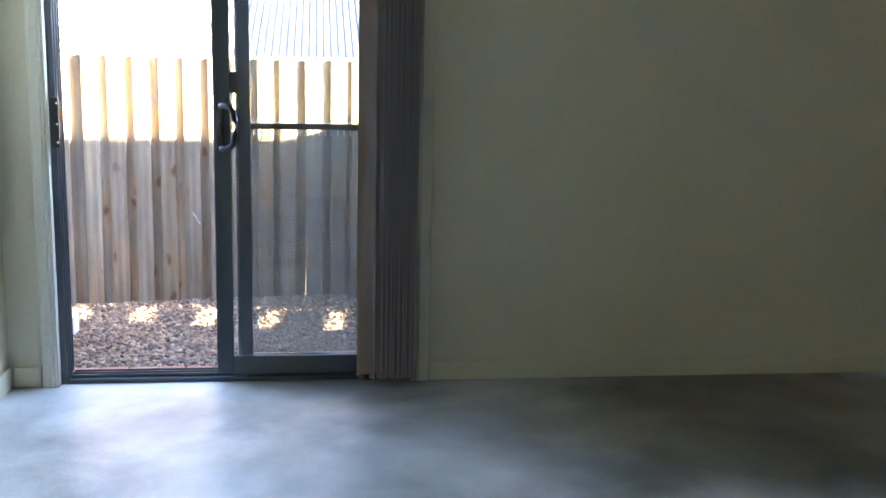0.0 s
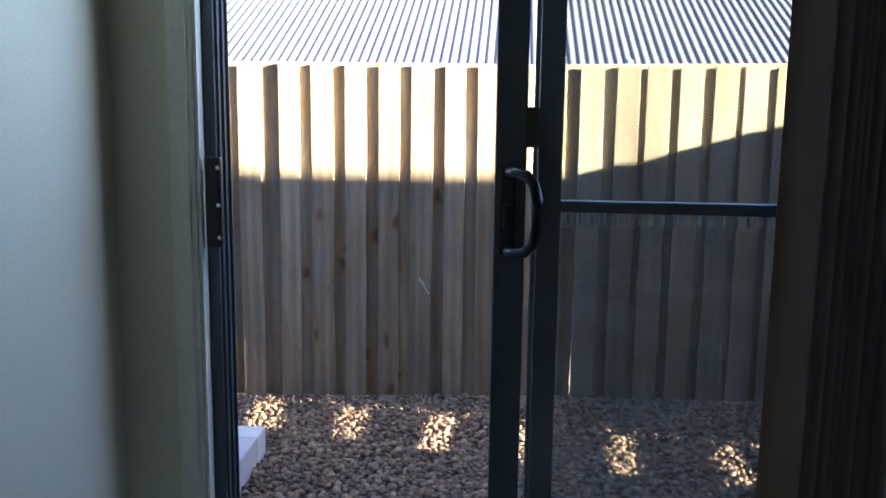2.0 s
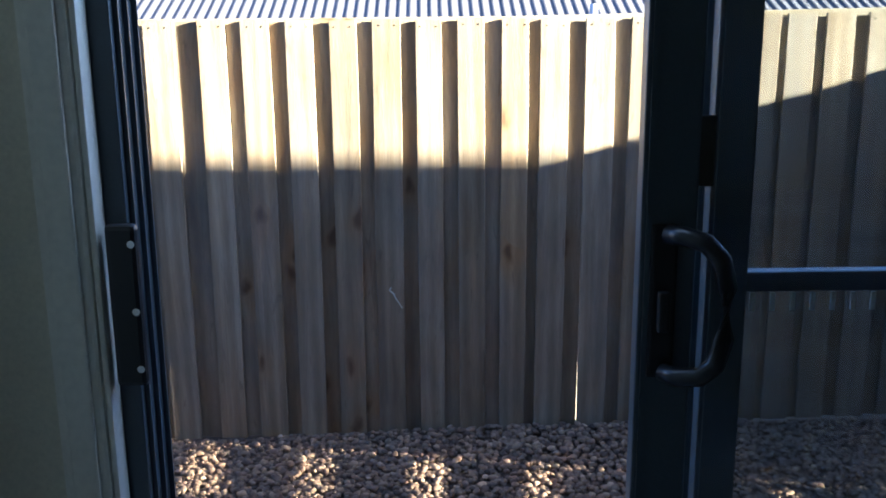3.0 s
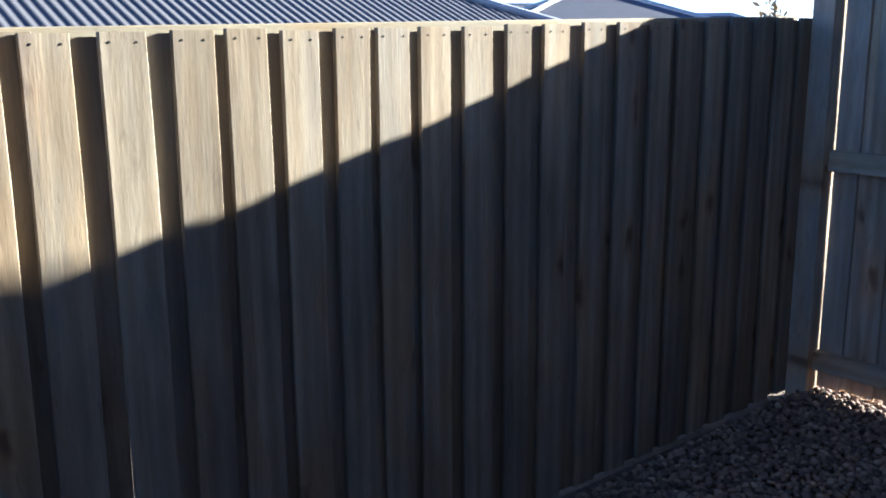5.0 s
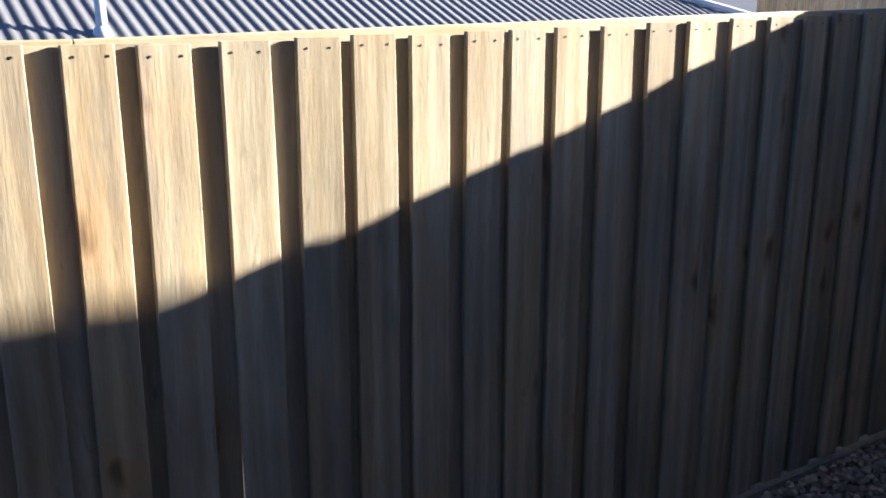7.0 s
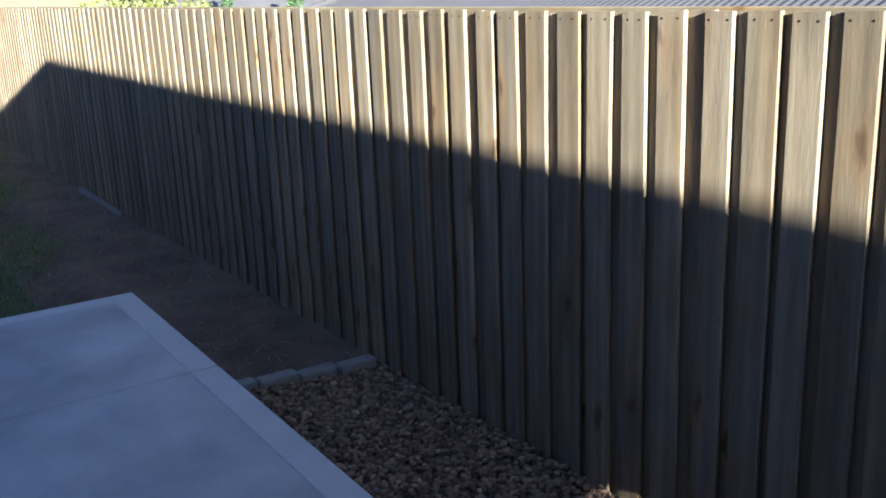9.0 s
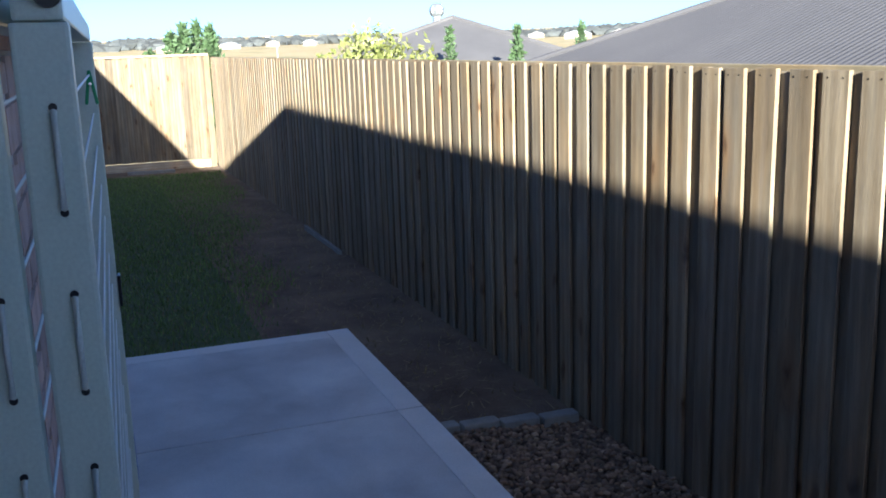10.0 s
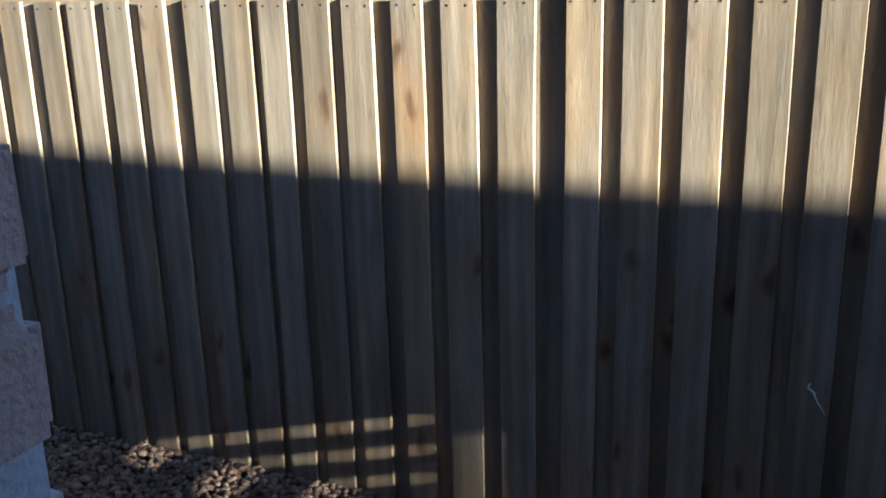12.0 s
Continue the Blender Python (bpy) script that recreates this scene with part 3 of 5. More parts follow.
def door_furniture(leaf_ob, frame_ob):
    """The D-shaped pull with its back plate on the leaf, the long keeper on the jamb."""
    bm = bmesh.new()
    box(bm, (0.452, IN_Y + 0.004, 1.075), (0.484, IN_Y + 0.013, 1.262), 0.004)
    h = part("handle_plate", bm, BLACK, leaf_ob, "black door pull plate")
    bm = bmesh.new()
    half = [(0.470, 0.002, 0.084), (0.484, -0.016, 0.085), (0.506, -0.030, 0.080), (0.522, -0.037, 0.062), (0.530, -0.039, 0.030)]
    pts = [(x, IN_Y + y, 1.168 + z) for x, y, z in half] + [(x, IN_Y + y, 1.168 - z) for x, y, z in half[::-1]]
    tube(bm, pts, 0.0115, 10)
    part("pull", bm, BLACK, h, smooth=True)
    bm = bmesh.new()
    box(bm, (0.460, IN_Y - 0.012, 1.135), (0.474, IN_Y + 0.004, 1.185), 0.004)
    part("snib", bm, BLACK, h)
    bm = bmesh.new()
    box(bm, (0.500, IN_Y + 0.042, 1.300), (0.532, IN_Y + 0.049, 1.385), 0.003)
    part("screen_latch", bm, BLACK, leaf_ob)
    bm = bmesh.new()
    box(bm, (JAMB_X + 0.010, IN_Y - 0.008, 1.078), (JAMB_X + 0.046, IN_Y + 0.010, 1.272), 0.006)
    k = part("keeper", bm, BLACK, frame_ob, "long black keeper plate")
    for z in (1.10, 1.17, 1.25):
        bm = bmesh.new()
        rod(bm, (JAMB_X + 0.040, IN_Y - 0.009, z), (JAMB_X + 0.040, IN_Y - 0.006, z), 0.0045, 10)
        part("screw", bm, CHROME, k)


door_furniture(inner, door)


def vertical_blind():
    """Fabric slats drawn together at one side of the door."""
    b = thing("vertical_blind", "dark brown fabric vertical blind drawn back beside the door", "blind")
    block("headrail", (JAMB_X - 0.05, IN_Y - 0.085, 2.265), (DOOR_R + 0.08, IN_Y - 0.045, 2.30), TRIM, b, 0.003)
    for k in range(11):
        bm = bmesh.new()
        n = 6
        cols = []
        for j in range(n + 1):
            u = j / n - 0.5
            cols.append((0.09 * u, 0.006 * (1 - 4 * u * u)))
        for z0, z1 in ((FLOOR_Z + 0.03, 2.265),):
            lo = [bm.verts.new((x, y, z0)) for x, y in cols]
            hi = [bm.verts.new((x, y, z1)) for x, y in cols]
            for j in range(n):
                bm.faces.new((lo[j], lo[j + 1], hi[j + 1], hi[j]))
        bmesh.ops.solidify(bm, geom=bm.faces[:], thickness=0.0012)
        bmesh.ops.rotate(bm, verts=bm.verts, cent=(0, 0, 0), matrix=Matrix.Rotation(radians(-38 + 7 * math.sin(k * 2.1)), 3, "Z"))
        bmesh.ops.translate(bm, verts=bm.verts, vec=(1.045 + 0.0165 * k, IN_Y - 0.062 + 0.008 * math.sin(k * 1.7), 0))
        s = part("slat", bm, BLIND, b, smooth=True)
        bm = bmesh.new()
        box(bm, (1.045 + 0.0165 * k - 0.028, IN_Y - 0.066, FLOOR_Z + 0.022), (1.045 + 0.0165 * k + 0.028, IN_Y - 0.060, FLOOR_Z + 0.05), 0.002)
        part("bottom_weight", bm, BLIND, s)
    return b


vertical_blind()


# ---- own house outside ----
def house_shell():
    """The brick skin with the door opening, the set-back wing and the hipped roofs that shade the passage."""
    bm = bmesh.new()
    y0, y1 = OUT_Y - 0.112, OUT_Y - 0.007
    box(bm, (-3.05, y0, -0.3), (JAMB_X - 0.022, y1, 2.70))
    box(bm, (DOOR_R + 0.022, y0, -0.3), (6.45, y1, 2.70))
    box(bm, (JAMB_X - 0.022, y0, HEAD_Z + 0.01), (DOOR_R + 0.022, y1, 2.70))
    tagged(part("wall_outside", bm, MORTAR), "pink-brown brick outer wall of the house", "brick wall", kind="structure")
    h = thing("own_house", "single-storey brick house with low hipped roof", "house", kind="structure")
    bm = bmesh.new()
    box(bm, (6.34, -13.0, -0.3), (6.45, OUT_Y - 0.13, 2.70))
    part("end_wall", bm, RENDER, h)
    bm = bmesh.new()
    box(bm, (-12.6, -3.7, -0.4), (-3.12, -3.59, 2.70))
    box(bm, (-3.15, -3.57, -0.3), (-3.06, OUT_Y - 0.13, 2.70))
    part("wing_wall", bm, RENDER, h)
    for nm, x0, x1, ya, yb in (("roof", -3.45, 7.8, -1.65, -14.0), ("roof", -13.0, -3.49, -3.12, -14.0)):
        bm = bmesh.new()
        d = abs(yb - ya) / 2
        rz, lo, hi = 2.95 + 0.40 * d, 2.69, 2.95
        c = [(x0, yb), (x1, yb), (x1, ya), (x0, ya)]
        b0 = [bm.verts.new((*p, lo)) for p in c]
        b1 = [bm.verts.new((*p, hi)) for p in c]
        ins = min(d, (x1 - x0) / 2 - 0.1)
        r0, r1 = bm.verts.new((x0 + ins, ya - d, rz)), bm.verts.new((x1 - ins, ya - d, rz))
        bm.faces.new(b0)
        for i in range(4):
            bm.faces.new((b0[i], b0[(i + 1) % 4], b1[(i + 1) % 4], b1[i]))
        bm.faces.new((b1[0], b1[1], r1, r0))
        bm.faces.new((b1[1], b1[2], r1))
        bm.faces.new((b1[2], b1[3], r0, r1))
        bm.faces.new((b1[3], b1[0], r0))
        part(nm, bm, ROOF_GREY, h)


house_shell()

bm = bmesh.new()
for k in range(23):
    z = -0.10 + 0.086 * k
    for j in range(3):
        box(bm, (3.53 + 0.24 * j - 0.06 * (k % 2), OUT_Y + 0.002, z), (3.53 + 0.24 * j - 0.06 * (k % 2) + 0.23, -2.047, z + 0.076), 0.004)
box(bm, (3.50, OUT_Y + 0.002, -0.15), (4.2, -2.053, 1.90))
tagged(part("brick_pier", bm, BRICK), "pink-brown brick pier beside the gate", "brick pier", kind="structure")

# sill of header bricks under the door
bm = bmesh.new()
box(bm, (-0.054, -0.062, -0.035), (0.054, 0.062, 0.035), 0.005)
sill_me = mesh_of("sill_brick", bm, BRICK_RED)
sill = thing("door_sill", "row of red header bricks under the sliding door", "brick sill", kind="structure")
block("sill_bed", (JAMB_X - 0.02, OUT_Y - 0.14, -0.2), (DOOR_R + 0.02, OUT_Y - 0.01, 0.068), MORTAR, sill)
for k in range(12):
    piece("brick", sill_me, sill, Matrix.Translation((JAMB_X + 0.05 + 0.1185 * k, OUT_Y - 0.062, 0.084 + 0.0015 * math.sin(k * 2.3))))


# ---- ground ----
def ground():
    xs = [-3000, -1800, -1200, -900, -600, -400, -250, -150, -100, -60, -40, -28, -22, -19, -17.4, -16.8, -14, -11, -8, -5, -2, 0, 2, 4, 6, 9, 14, 20, 30, 50, 90, 200, 500, 1500, 3000]
    ys = [-3000, -1000, -300, -100, -40, -20, -12, -8, -5, -3, -2, -1, 0.02, 0.12, 0.5, 1.0, 1.6, 3, 6, 10, 16, 25, 40, 70, 120, 250, 450, 700, 1000, 1500, 2200, 3000]

    def h(x, y):
        xc = max(-17.4, min(6.0, x))
        z = ground_z(xc) - 0.03
        side = min(1.0, max(0.0, (y - 0.12) / 0.9))
        left = min(1.0, max(0.0, (-17.4 - x) / 4.0))
        z += (-2.0 - z) * max(side * side * (3 - 2 * side), left)
        d = math.hypot(x, y)
        if d > 350:
            z += (d - 350) * 0.0125 * (1 + 0.35 * math.sin(x * 0.0021 + y * 0.0033) + 0.15 * math.sin(y * 0.009))
        return z

    verts = [(x, y, h(x, y)) for y in ys for x in xs]
    n = len(xs)
    faces = [(j * n + i, j * n + i + 1, (j + 1) * n + i + 1, (j + 1) * n + i) for j in range(len(ys) - 1) for i in range(n - 1)]
    g = sheet("ground", verts, faces, SOIL)
    g.data.materials.append(FIELD)
    for p in g.data.polygons:
        c = p.center
        p.material_index = 0 if -19 < c.x < 9 and -20 < c.y < 2 else 1
    return tagged(g, "bare brown soil giving way to dry paddocks", "ground", kind="structure"), h


ground_ob, ground_h = ground()


def strip(name, x0, x1, y0, y1, lift, material, label, category, n=24):
    verts, faces = [], []
    for i in range(n + 1):
        x = x0 + (x1 - x0) * i / n
        for j in range(5):
            y = y0 + (y1 - y0) * j / 4
            verts.append((x, y, ground_z(min(x, 6.5)) + lift))
    for i in range(n):
        for j in range(4):
            a = i * 5 + j
            faces.append((a, a + 5, a + 6, a + 1))
    return tagged(sheet(name, verts, faces, material), label, category, kind="structure")


strip("gravel_bed", -3.86, 5.6, OUT_Y - 0.01, 0.03, -0.018, BED, "dark dust bed under the loose pebbles", "gravel bed")
strip("lawn", -15.6, -5.35, -9.0, -1.15, -0.012, LAWN, "thin green lawn in shade behind the slab", "lawn")
strip("front_lawn", 6.2, 32.0, -14.0, 8.0, 0.02, FRONT_GRASS, "sunlit green lawn beyond the gate", "lawn")


def pebbles():
    """Loose rounded river pebbles, one mesh."""
    rng = np.random.default_rng(4)
    ico = bmesh.new()
    bmesh.ops.create_icosphere(ico, subdivisions=2, radius=1.0)
    V = np.array([v.co[:] for v in ico.verts])
    F = np.array([[v.index for v in f.verts] for f in ico.faces])
    ico.free()
    pts = []
    for x0, x1, y0, y1, s in ((-0.49, 4.25, OUT_Y + 0.01, -0.005, 0.0205), (-3.84, -0.49, -0.765, -0.005, 0.0215), (4.25, 5.6, OUT_Y + 0.01, -0.005, 0.03)):
        gx, gy = np.meshgrid(np.arange(x0, x1, s), np.arange(y0, y1, s))
        pts.append(np.stack([gx.ravel(), gy.ravel()], 1))
    P = np.concatenate(pts)
    P += rng.uniform(-0.010, 0.010, P.shape)
    P[:, 1] = np.minimum(P[:, 1], -0.008)
    n = len(P)
    base = np.where(P[:, 0] > 0, -0.07 + 0.018 * P[:, 0], -0.07 + 0.014 * P[:, 0])
    size = rng.uniform(0.0082, 0.0158, (n, 1)) * np.stack([rng.uniform(0.85, 1.35, n), rng.uniform(0.75, 1.1, n), rng.uniform(0.55, 0.85, n)], 1)
    lump = 1 + rng.uniform(-0.13, 0.13, (n, len(V)))
    W = V[None] * lump[:, :, None] * size[:, None, :]
    a = rng.uniform(0, 2 * np.pi, n)
    t = rng.normal(0, 0.35, n)
    ca, sa, ct, st = np.cos(a), np.sin(a), np.cos(t), np.sin(t)
    y1 = W[..., 1] * ct[:, None] - W[..., 2] * st[:, None]
    z1 = W[..., 1] * st[:, None] + W[..., 2] * ct[:, None]
    x2 = W[..., 0] * ca[:, None] - y1 * sa[:, None]
    y2 = W[..., 0] * sa[:, None] + y1 * ca[:, None]
    roll = 0.012 * np.sin(P[:, 0] * 2.1) * np.cos(P[:, 1] * 3.7)
    C = np.stack([P[:, 0], P[:, 1], base - 0.008 + roll + rng.uniform(-0.004, 0.010, n)], 1)
    W = np.stack([x2, y2, z1], 2) + C[:, None, :]
    faces = (F[None] + (np.arange(n) * len(V))[:, None, None]).reshape(-1, 3)
    me = bpy.data.meshes.new("gravel")
    me.vertices.add(n * len(V))
    me.vertices.foreach_set("co", W.ravel())
    me.loops.add(faces.size)
    me.loops.foreach_set("vertex_index", faces.ravel().astype(np.int32))
    me.polygons.add(len(faces))
    me.polygons.foreach_set("loop_start", np.arange(0, faces.size, 3, dtype=np.int32))
    me.polygons.foreach_set("use_smooth", np.ones(len(faces), bool))
    me.update(calc_edges=True)
    me.materials.append(PEBBLE)
    tagged(new("gravel", me), "loose brown and grey rounded river pebbles covering the side passage", "gravel", kind="stuff")


pebbles()


# ---- slab and edging ----
def slab():
    s = thing("concrete_slab", "pale grey concrete slab with a trowelled border and a saw cut", "concrete slab", kind="structure")
    x0, x1, y0, y1, z = -5.15, -0.50, OUT_Y + 0.002, -0.775, 0.04
    cut, w = -3.83, 0.125
    for a, b in ((x0 + w, cut - 0.004), (cut + 0.004, x1 - 0.002)):
        block("bay", (a, y0, -0.2), (b, y1 - w, z), SLAB, s, 0.003)
    for a, b in ((x0, cut - 0.004), (cut + 0.004, x1)):
        block("border", (a, y1 - w + 0.0005, -0.2), (b, y1, z + 0.0015), SLAB_EDGE, s, 0.006)
    block("border", (x0, y0, -0.2), (x0 + w - 0.0005, y1 - w, z + 0.0015), SLAB_EDGE, s, 0.006)
    block("joint", (cut - 0.006, y0, -0.2), (cut + 0.006, y1 - 0.002, z - 0.016), BED, s)


slab()
e = thing("garden_edging", "low grey concrete edging between gravel and soil", "edging")
for k in range(4):
    y = -0.765 + 0.185 * k
    bm = bmesh.new()
    box(bm, (-3.955 + 0.035 * k, y, -0.18), (-3.875 + 0.035 * k, y + 0.181, -0.100 + 0.004 * (k % 2)), 0.012)
    part("edging_block", bm, EDGING, e)


# ---- grass and straw ----
def blades(name, count, x0, x1, y0, y1, hmin, hmax, material, label, seed, lean=0.5, patch=None):
    rng = np.random.default_rng(seed)
    X, Y = rng.uniform(x0, x1, count * 3), rng.uniform(y0, y1, count * 3)
    if patch:
        keep = patch(X, Y, rng)
        X, Y = X[keep], Y[keep]
    X, Y = X[:count], Y[:count]
    n = len(X)
    Z = np.where(X > 0, -0.07 + 0.018 * X, -0.07 + 0.014 * X) - 0.016
    a, h, l = rng.uniform(0, 2 * np.pi, n), rng.uniform(hmin, hmax, n), rng.uniform(0, lean, n)
    b = rng.uniform(0, 2 * np.pi, n)
    w = 0.0035 + 0.10 * h * 0.35
    base = np.stack([X, Y, Z], 1)
    side = np.stack([np.cos(a), np.sin(a), 0 * a], 1) * w[:, None]
    tip = base + np.stack([np.cos(b) * l * h * 1.6, np.sin(b) * l * h * 1.6, h * (1 - 0.5 * l)], 1)
    V = np.stack([base - side, base + side, tip], 1).reshape(-1, 3)
    F = np.arange(3 * n).reshape(-1, 3)
    ob = sheet(name, V.tolist(), F.tolist(), material)
    return tagged(ob, label, "grass", kind="stuff")


blades("grass", 62000, -15.8, -5.2, -4.5, -0.1, 0.02, 0.06, GRASS, "short thin green lawn grass in shade", 5,
       patch=lambda x, y, r: (y < -0.34 - 0.1 * (x + 13.3) + 0.16 * np.sin(x * 2.3) + r.normal(0, 0.13, len(x))) & (r.uniform(0, 1, len(x)) < 0.9))
blades("dry_grass", 5000, -12.0, -3.9, -1.9, -0.05, 0.015, 0.05, STRAW, "scattered dry straw on bare soil", 6, lean=1.6)

# low concrete footing showing along the fence foot
bm = bmesh.new()
box(bm, (-9.7, -0.045, -0.26), (-8.25, -0.012, -0.182), 0.010)
tagged(part("concrete_footing", bm, EDGING), "short pale concrete footing at the foot of the fence", "footing", kind="structure")

# ---- long side fence ----
PITCH = 0.1545
TOP = 1.50
DRIFT = {3: 0.0, 4: -0.016, 5: 0.0, 6: 0.003, 7: -0.014, 8: -0.022, 9: -0.02, 10: -0.042, 11: -0.055, 12: -0.05, 13: -0.043, 14: -0.045, 15: -0.02, 16: -0.01, 17: 0.0, -4: -0.005, -5: -0.03, -6: -0.046, -7: -0.046, -8: -0.051, -9: -0.04, -10: -0.033, -11: -0.013}


def fence_y(x):
    return 0.021 * max(0.0, x - 0.5)


def board_mesh(name, w, h, t, seed, material, rough=0.0012):
    """One sawn board standing on its end: slightly bowed, softened edges."""
    r = random.Random(seed)
    bm = bmesh.new()
    rings = []
    n = 5
    ph, bow = r.uniform(0, 6), r.uniform(-0.003, 0.003)
    for i in range(n + 1):
        z = h * i / n
        dx = bow * math.sin(math.pi * i / n) + r.uniform(-rough, rough)
        e1, e2 = r.uniform(-rough, rough), r.uniform(-rough, rough)
        c = 0.0018
        ring = [(-w / 2 + c + e1, 0), (w / 2 - c + e2, 0), (w / 2 + e2, c), (w / 2 + e2, t), (-w / 2 + e1, t), (-w / 2 + e1, c)]
        rings.append([bm.verts.new((x + dx, y, z)) for x, y in ring])
    for a, b in zip(rings, rings[1:]):
        for k in range(6):
            bm.faces.new((a[k], a[(k + 1) % 6], b[(k + 1) % 6], b[k]))
    bm.faces.new(rings[0][::-1])
    bm.faces.new(rings[-1])
    return mesh_of(name, bm, material)


def side_fence():
    f = thing("paling_fence", "long weathered lapped timber paling fence along the passage", "fence", kind="structure")
    r = random.Random(11)
    meshes = [board_mesh("paling", 0.101 + 0.004 * (k % 3 - 1), 1.0, 0.0145, 20 + k, PALING) for k in range(10)]
    bm = bmesh.new()
    rod(bm, (0, -0.0012, 0), (0, 0.002, 0), 0.0028, 7)
    nail = mesh_of("nail", bm, BLACK)
    place = {k: k * PITCH + DRIFT.get(k, r.uniform(-0.012, 0.012) if not -12 <= k <= 17 else 0.0) + 0.05 for k in range(-108, 24)}
    for k in range(-108, 24):
        x = place[k]
        y = fence_y(x)
        top = TOP + (0.018 * max(0.0, x - 1.0)) + r.uniform(-0.004, 0.004)
        bot = ground_z(x) - 0.01
        tilt = Matrix.Rotation(r.uniform(-0.003, 0.003), 4, "Y")
        p = piece("paling", meshes[r.randrange(10)], f, Matrix.Translation((x, y, bot)) @ tilt @ Matrix.Diagonal((r.uniform(0.96, 1.03), 1, top - bot, 1)))
        if -24 <= k:
            for dx in (-0.028, 0.028):
                piece("nail", nail, p, Matrix.Translation((dx + r.uniform(-0.006, 0.006), 0.0, 1 - 0.022 / (top - bot))) @ Matrix.Diagonal((1, 1, 1 / (top - bot), 1)))
        if k < 23:
            xb = (x + place[k + 1]) / 2 + r.uniform(-0.004, 0.004)
            lean = Matrix.Identity(4)
            if k in (4, -28):
                xb = place[k + 1] - 0.05 - 0.056
                lean = Matrix.Translation((-0.003, 0, 0)) @ Matrix.Rotation(0.0055, 4, "Y")
            piece("paling", meshes[r.randrange(10)], f, Matrix.Translation((xb, fence_y(xb) + 0.0185, bot)) @ lean @ Matrix.Diagonal((r.uniform(1.08, 1.14), 1, top - bot - r.uniform(0.0, 0.012), 1)))
    for z in (0.18, 0.85, TOP - 0.062):
        bm = bmesh.new()
        box(bm, (FAR_X, 0.049, z), (0.5, 0.085, z + 0.07), 0.003)
        part("rail", bm, RAIL_X, f)
        bm = bmesh.new()
        vs = box(bm, (0.5, 0.049, z), (3.6, 0.085, z + 0.07), 0.003)
        for v in bm.verts:
            v.co.y += fence_y(v.co.x)
            v.co.z += 0.018 * max(0.0, v.co.x - 1.0)
        part("rail", bm, RAIL_X, f)
    x = -16.0
    while x < 3.5:
        bm = bmesh.new()
        box(bm, (x, 0.087 + fence_y(x), -1.2), (x + 0.09, 0.165 + fence_y(x), TOP - 0.07), 0.004)
        part("post", bm, GREEN_POST, f)
        x += 2.7
    return f


fence = side_fence()
bm = bmesh.new()
tube(bm, [(0.052, -0.004, 0.515), (0.046, -0.010, 0.505), (0.058, -0.012, 0.498), (0.066, -0.006, 0.488), (0.050, -0.008, 0.50)], 0.0022, 6)
tube(bm, [(0.060, -0.008, 0.495), (0.072, -0.014, 0.470), (0.084, -0.012, 0.452), (0.092, -0.006, 0.435)], 0.0018, 6)
part("string_tie", bm, CORD, fence, "frayed pale string tied round a paling", smooth=True)


def back_fence():
    f = thing("back_fence", "sunlit pale timber paling fence closing the yard", "fence", kind="structure")
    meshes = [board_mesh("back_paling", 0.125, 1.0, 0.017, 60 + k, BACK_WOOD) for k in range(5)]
    r = random.Random(12)
    turn = Matrix.Rotation(radians(90), 4, "Z")
    g = ground_z(FAR_X)
    for k in range(62):
        y = -0.07 - 0.118 * k
        x = FAR_X - (0.024 if k % 2 else 0.0)
        piece("paling", meshes[r.randrange(5)], f, Matrix.Translation((x, y, g + 0.11)) @ turn @ Matrix.Diagonal((1, 1, 1.53 - g - 0.11 + r.uniform(-0.005, 0.005), 1)))
    block("plinth", (FAR_X - 0.03, -7.4, g - 0.05), (FAR_X + 0.02, -0.01, g + 0.10), RAIL_Y, f, 0.004)
    block("capping", (FAR_X - 0.05, -7.4, 1.535), (FAR_X + 0.03, -0.01, 1.57), RAIL_Y, f, 0.004)
    block("corner_post", (FAR_X + 0.022, -0.10, g - 0.2), (FAR_X + 0.10, -0.006, 1.53), BACK_WOOD, f, 0.004)


back_fence()
tagged(block("timber_offcut", (FAR_X + 0.4, -1.5, ground_z(FAR_X) - 0.03), (FAR_X + 0.55, -0.75, ground_z(FAR_X) + 0.02), EDGING, None, 0.006), "pale plank lying along the foot of the back fence", "plank")


# ---- return panel and gate ----
def return_panel():
    p = thing("fence_panel", "timber paling panel with three rails beside the gate", "fence panel")
    for y0, y1, mt, top, x0, x1 in ((-0.0395, 0.055, PANEL_WOOD, 1.84, 3.61, 3.70), (-1.003, -0.908, GREEN_POST, 1.84, 3.600, 3.695)):
        block("post", (x0, y0, -0.35), (x1, y1, top), mt, p, 0.004, "green-tinged treated post" if mt is GREEN_POST else "")
    for z in (0.105, 0.945, 1.715):
        block("rail", (3.645, -0.907, z), (3.683, -0.0405, z + 0.082), RAIL_Y, p, 0.003)
    meshes = [board_mesh("panel_board", 0.102, 1.0, 0.016, 80 + k, PANEL_WOOD) for k in range(5)]
    r = random.Random(13)
    turn = Matrix.Rotation(radians(-90), 4, "Z")
    for k in range(6):
        y = -0.094 - 0.146 * k
        piece("paling", meshes[k % 5], p, Matrix.Translation((3.685, y, 0.030 + r.uniform(-0.01, 0.01))) @ turn @ Matrix.Diagonal((1, 1, 1.79, 1)))
        if k < 6:
            piece("paling", meshes[(k + 2) % 5], p, Matrix.Translation((3.703, y - 0.073, 0.028 + r.uniform(-0.01, 0.01))) @ turn @ Matrix.Diagonal((1, 1, 1.79, 1)))


return_panel()


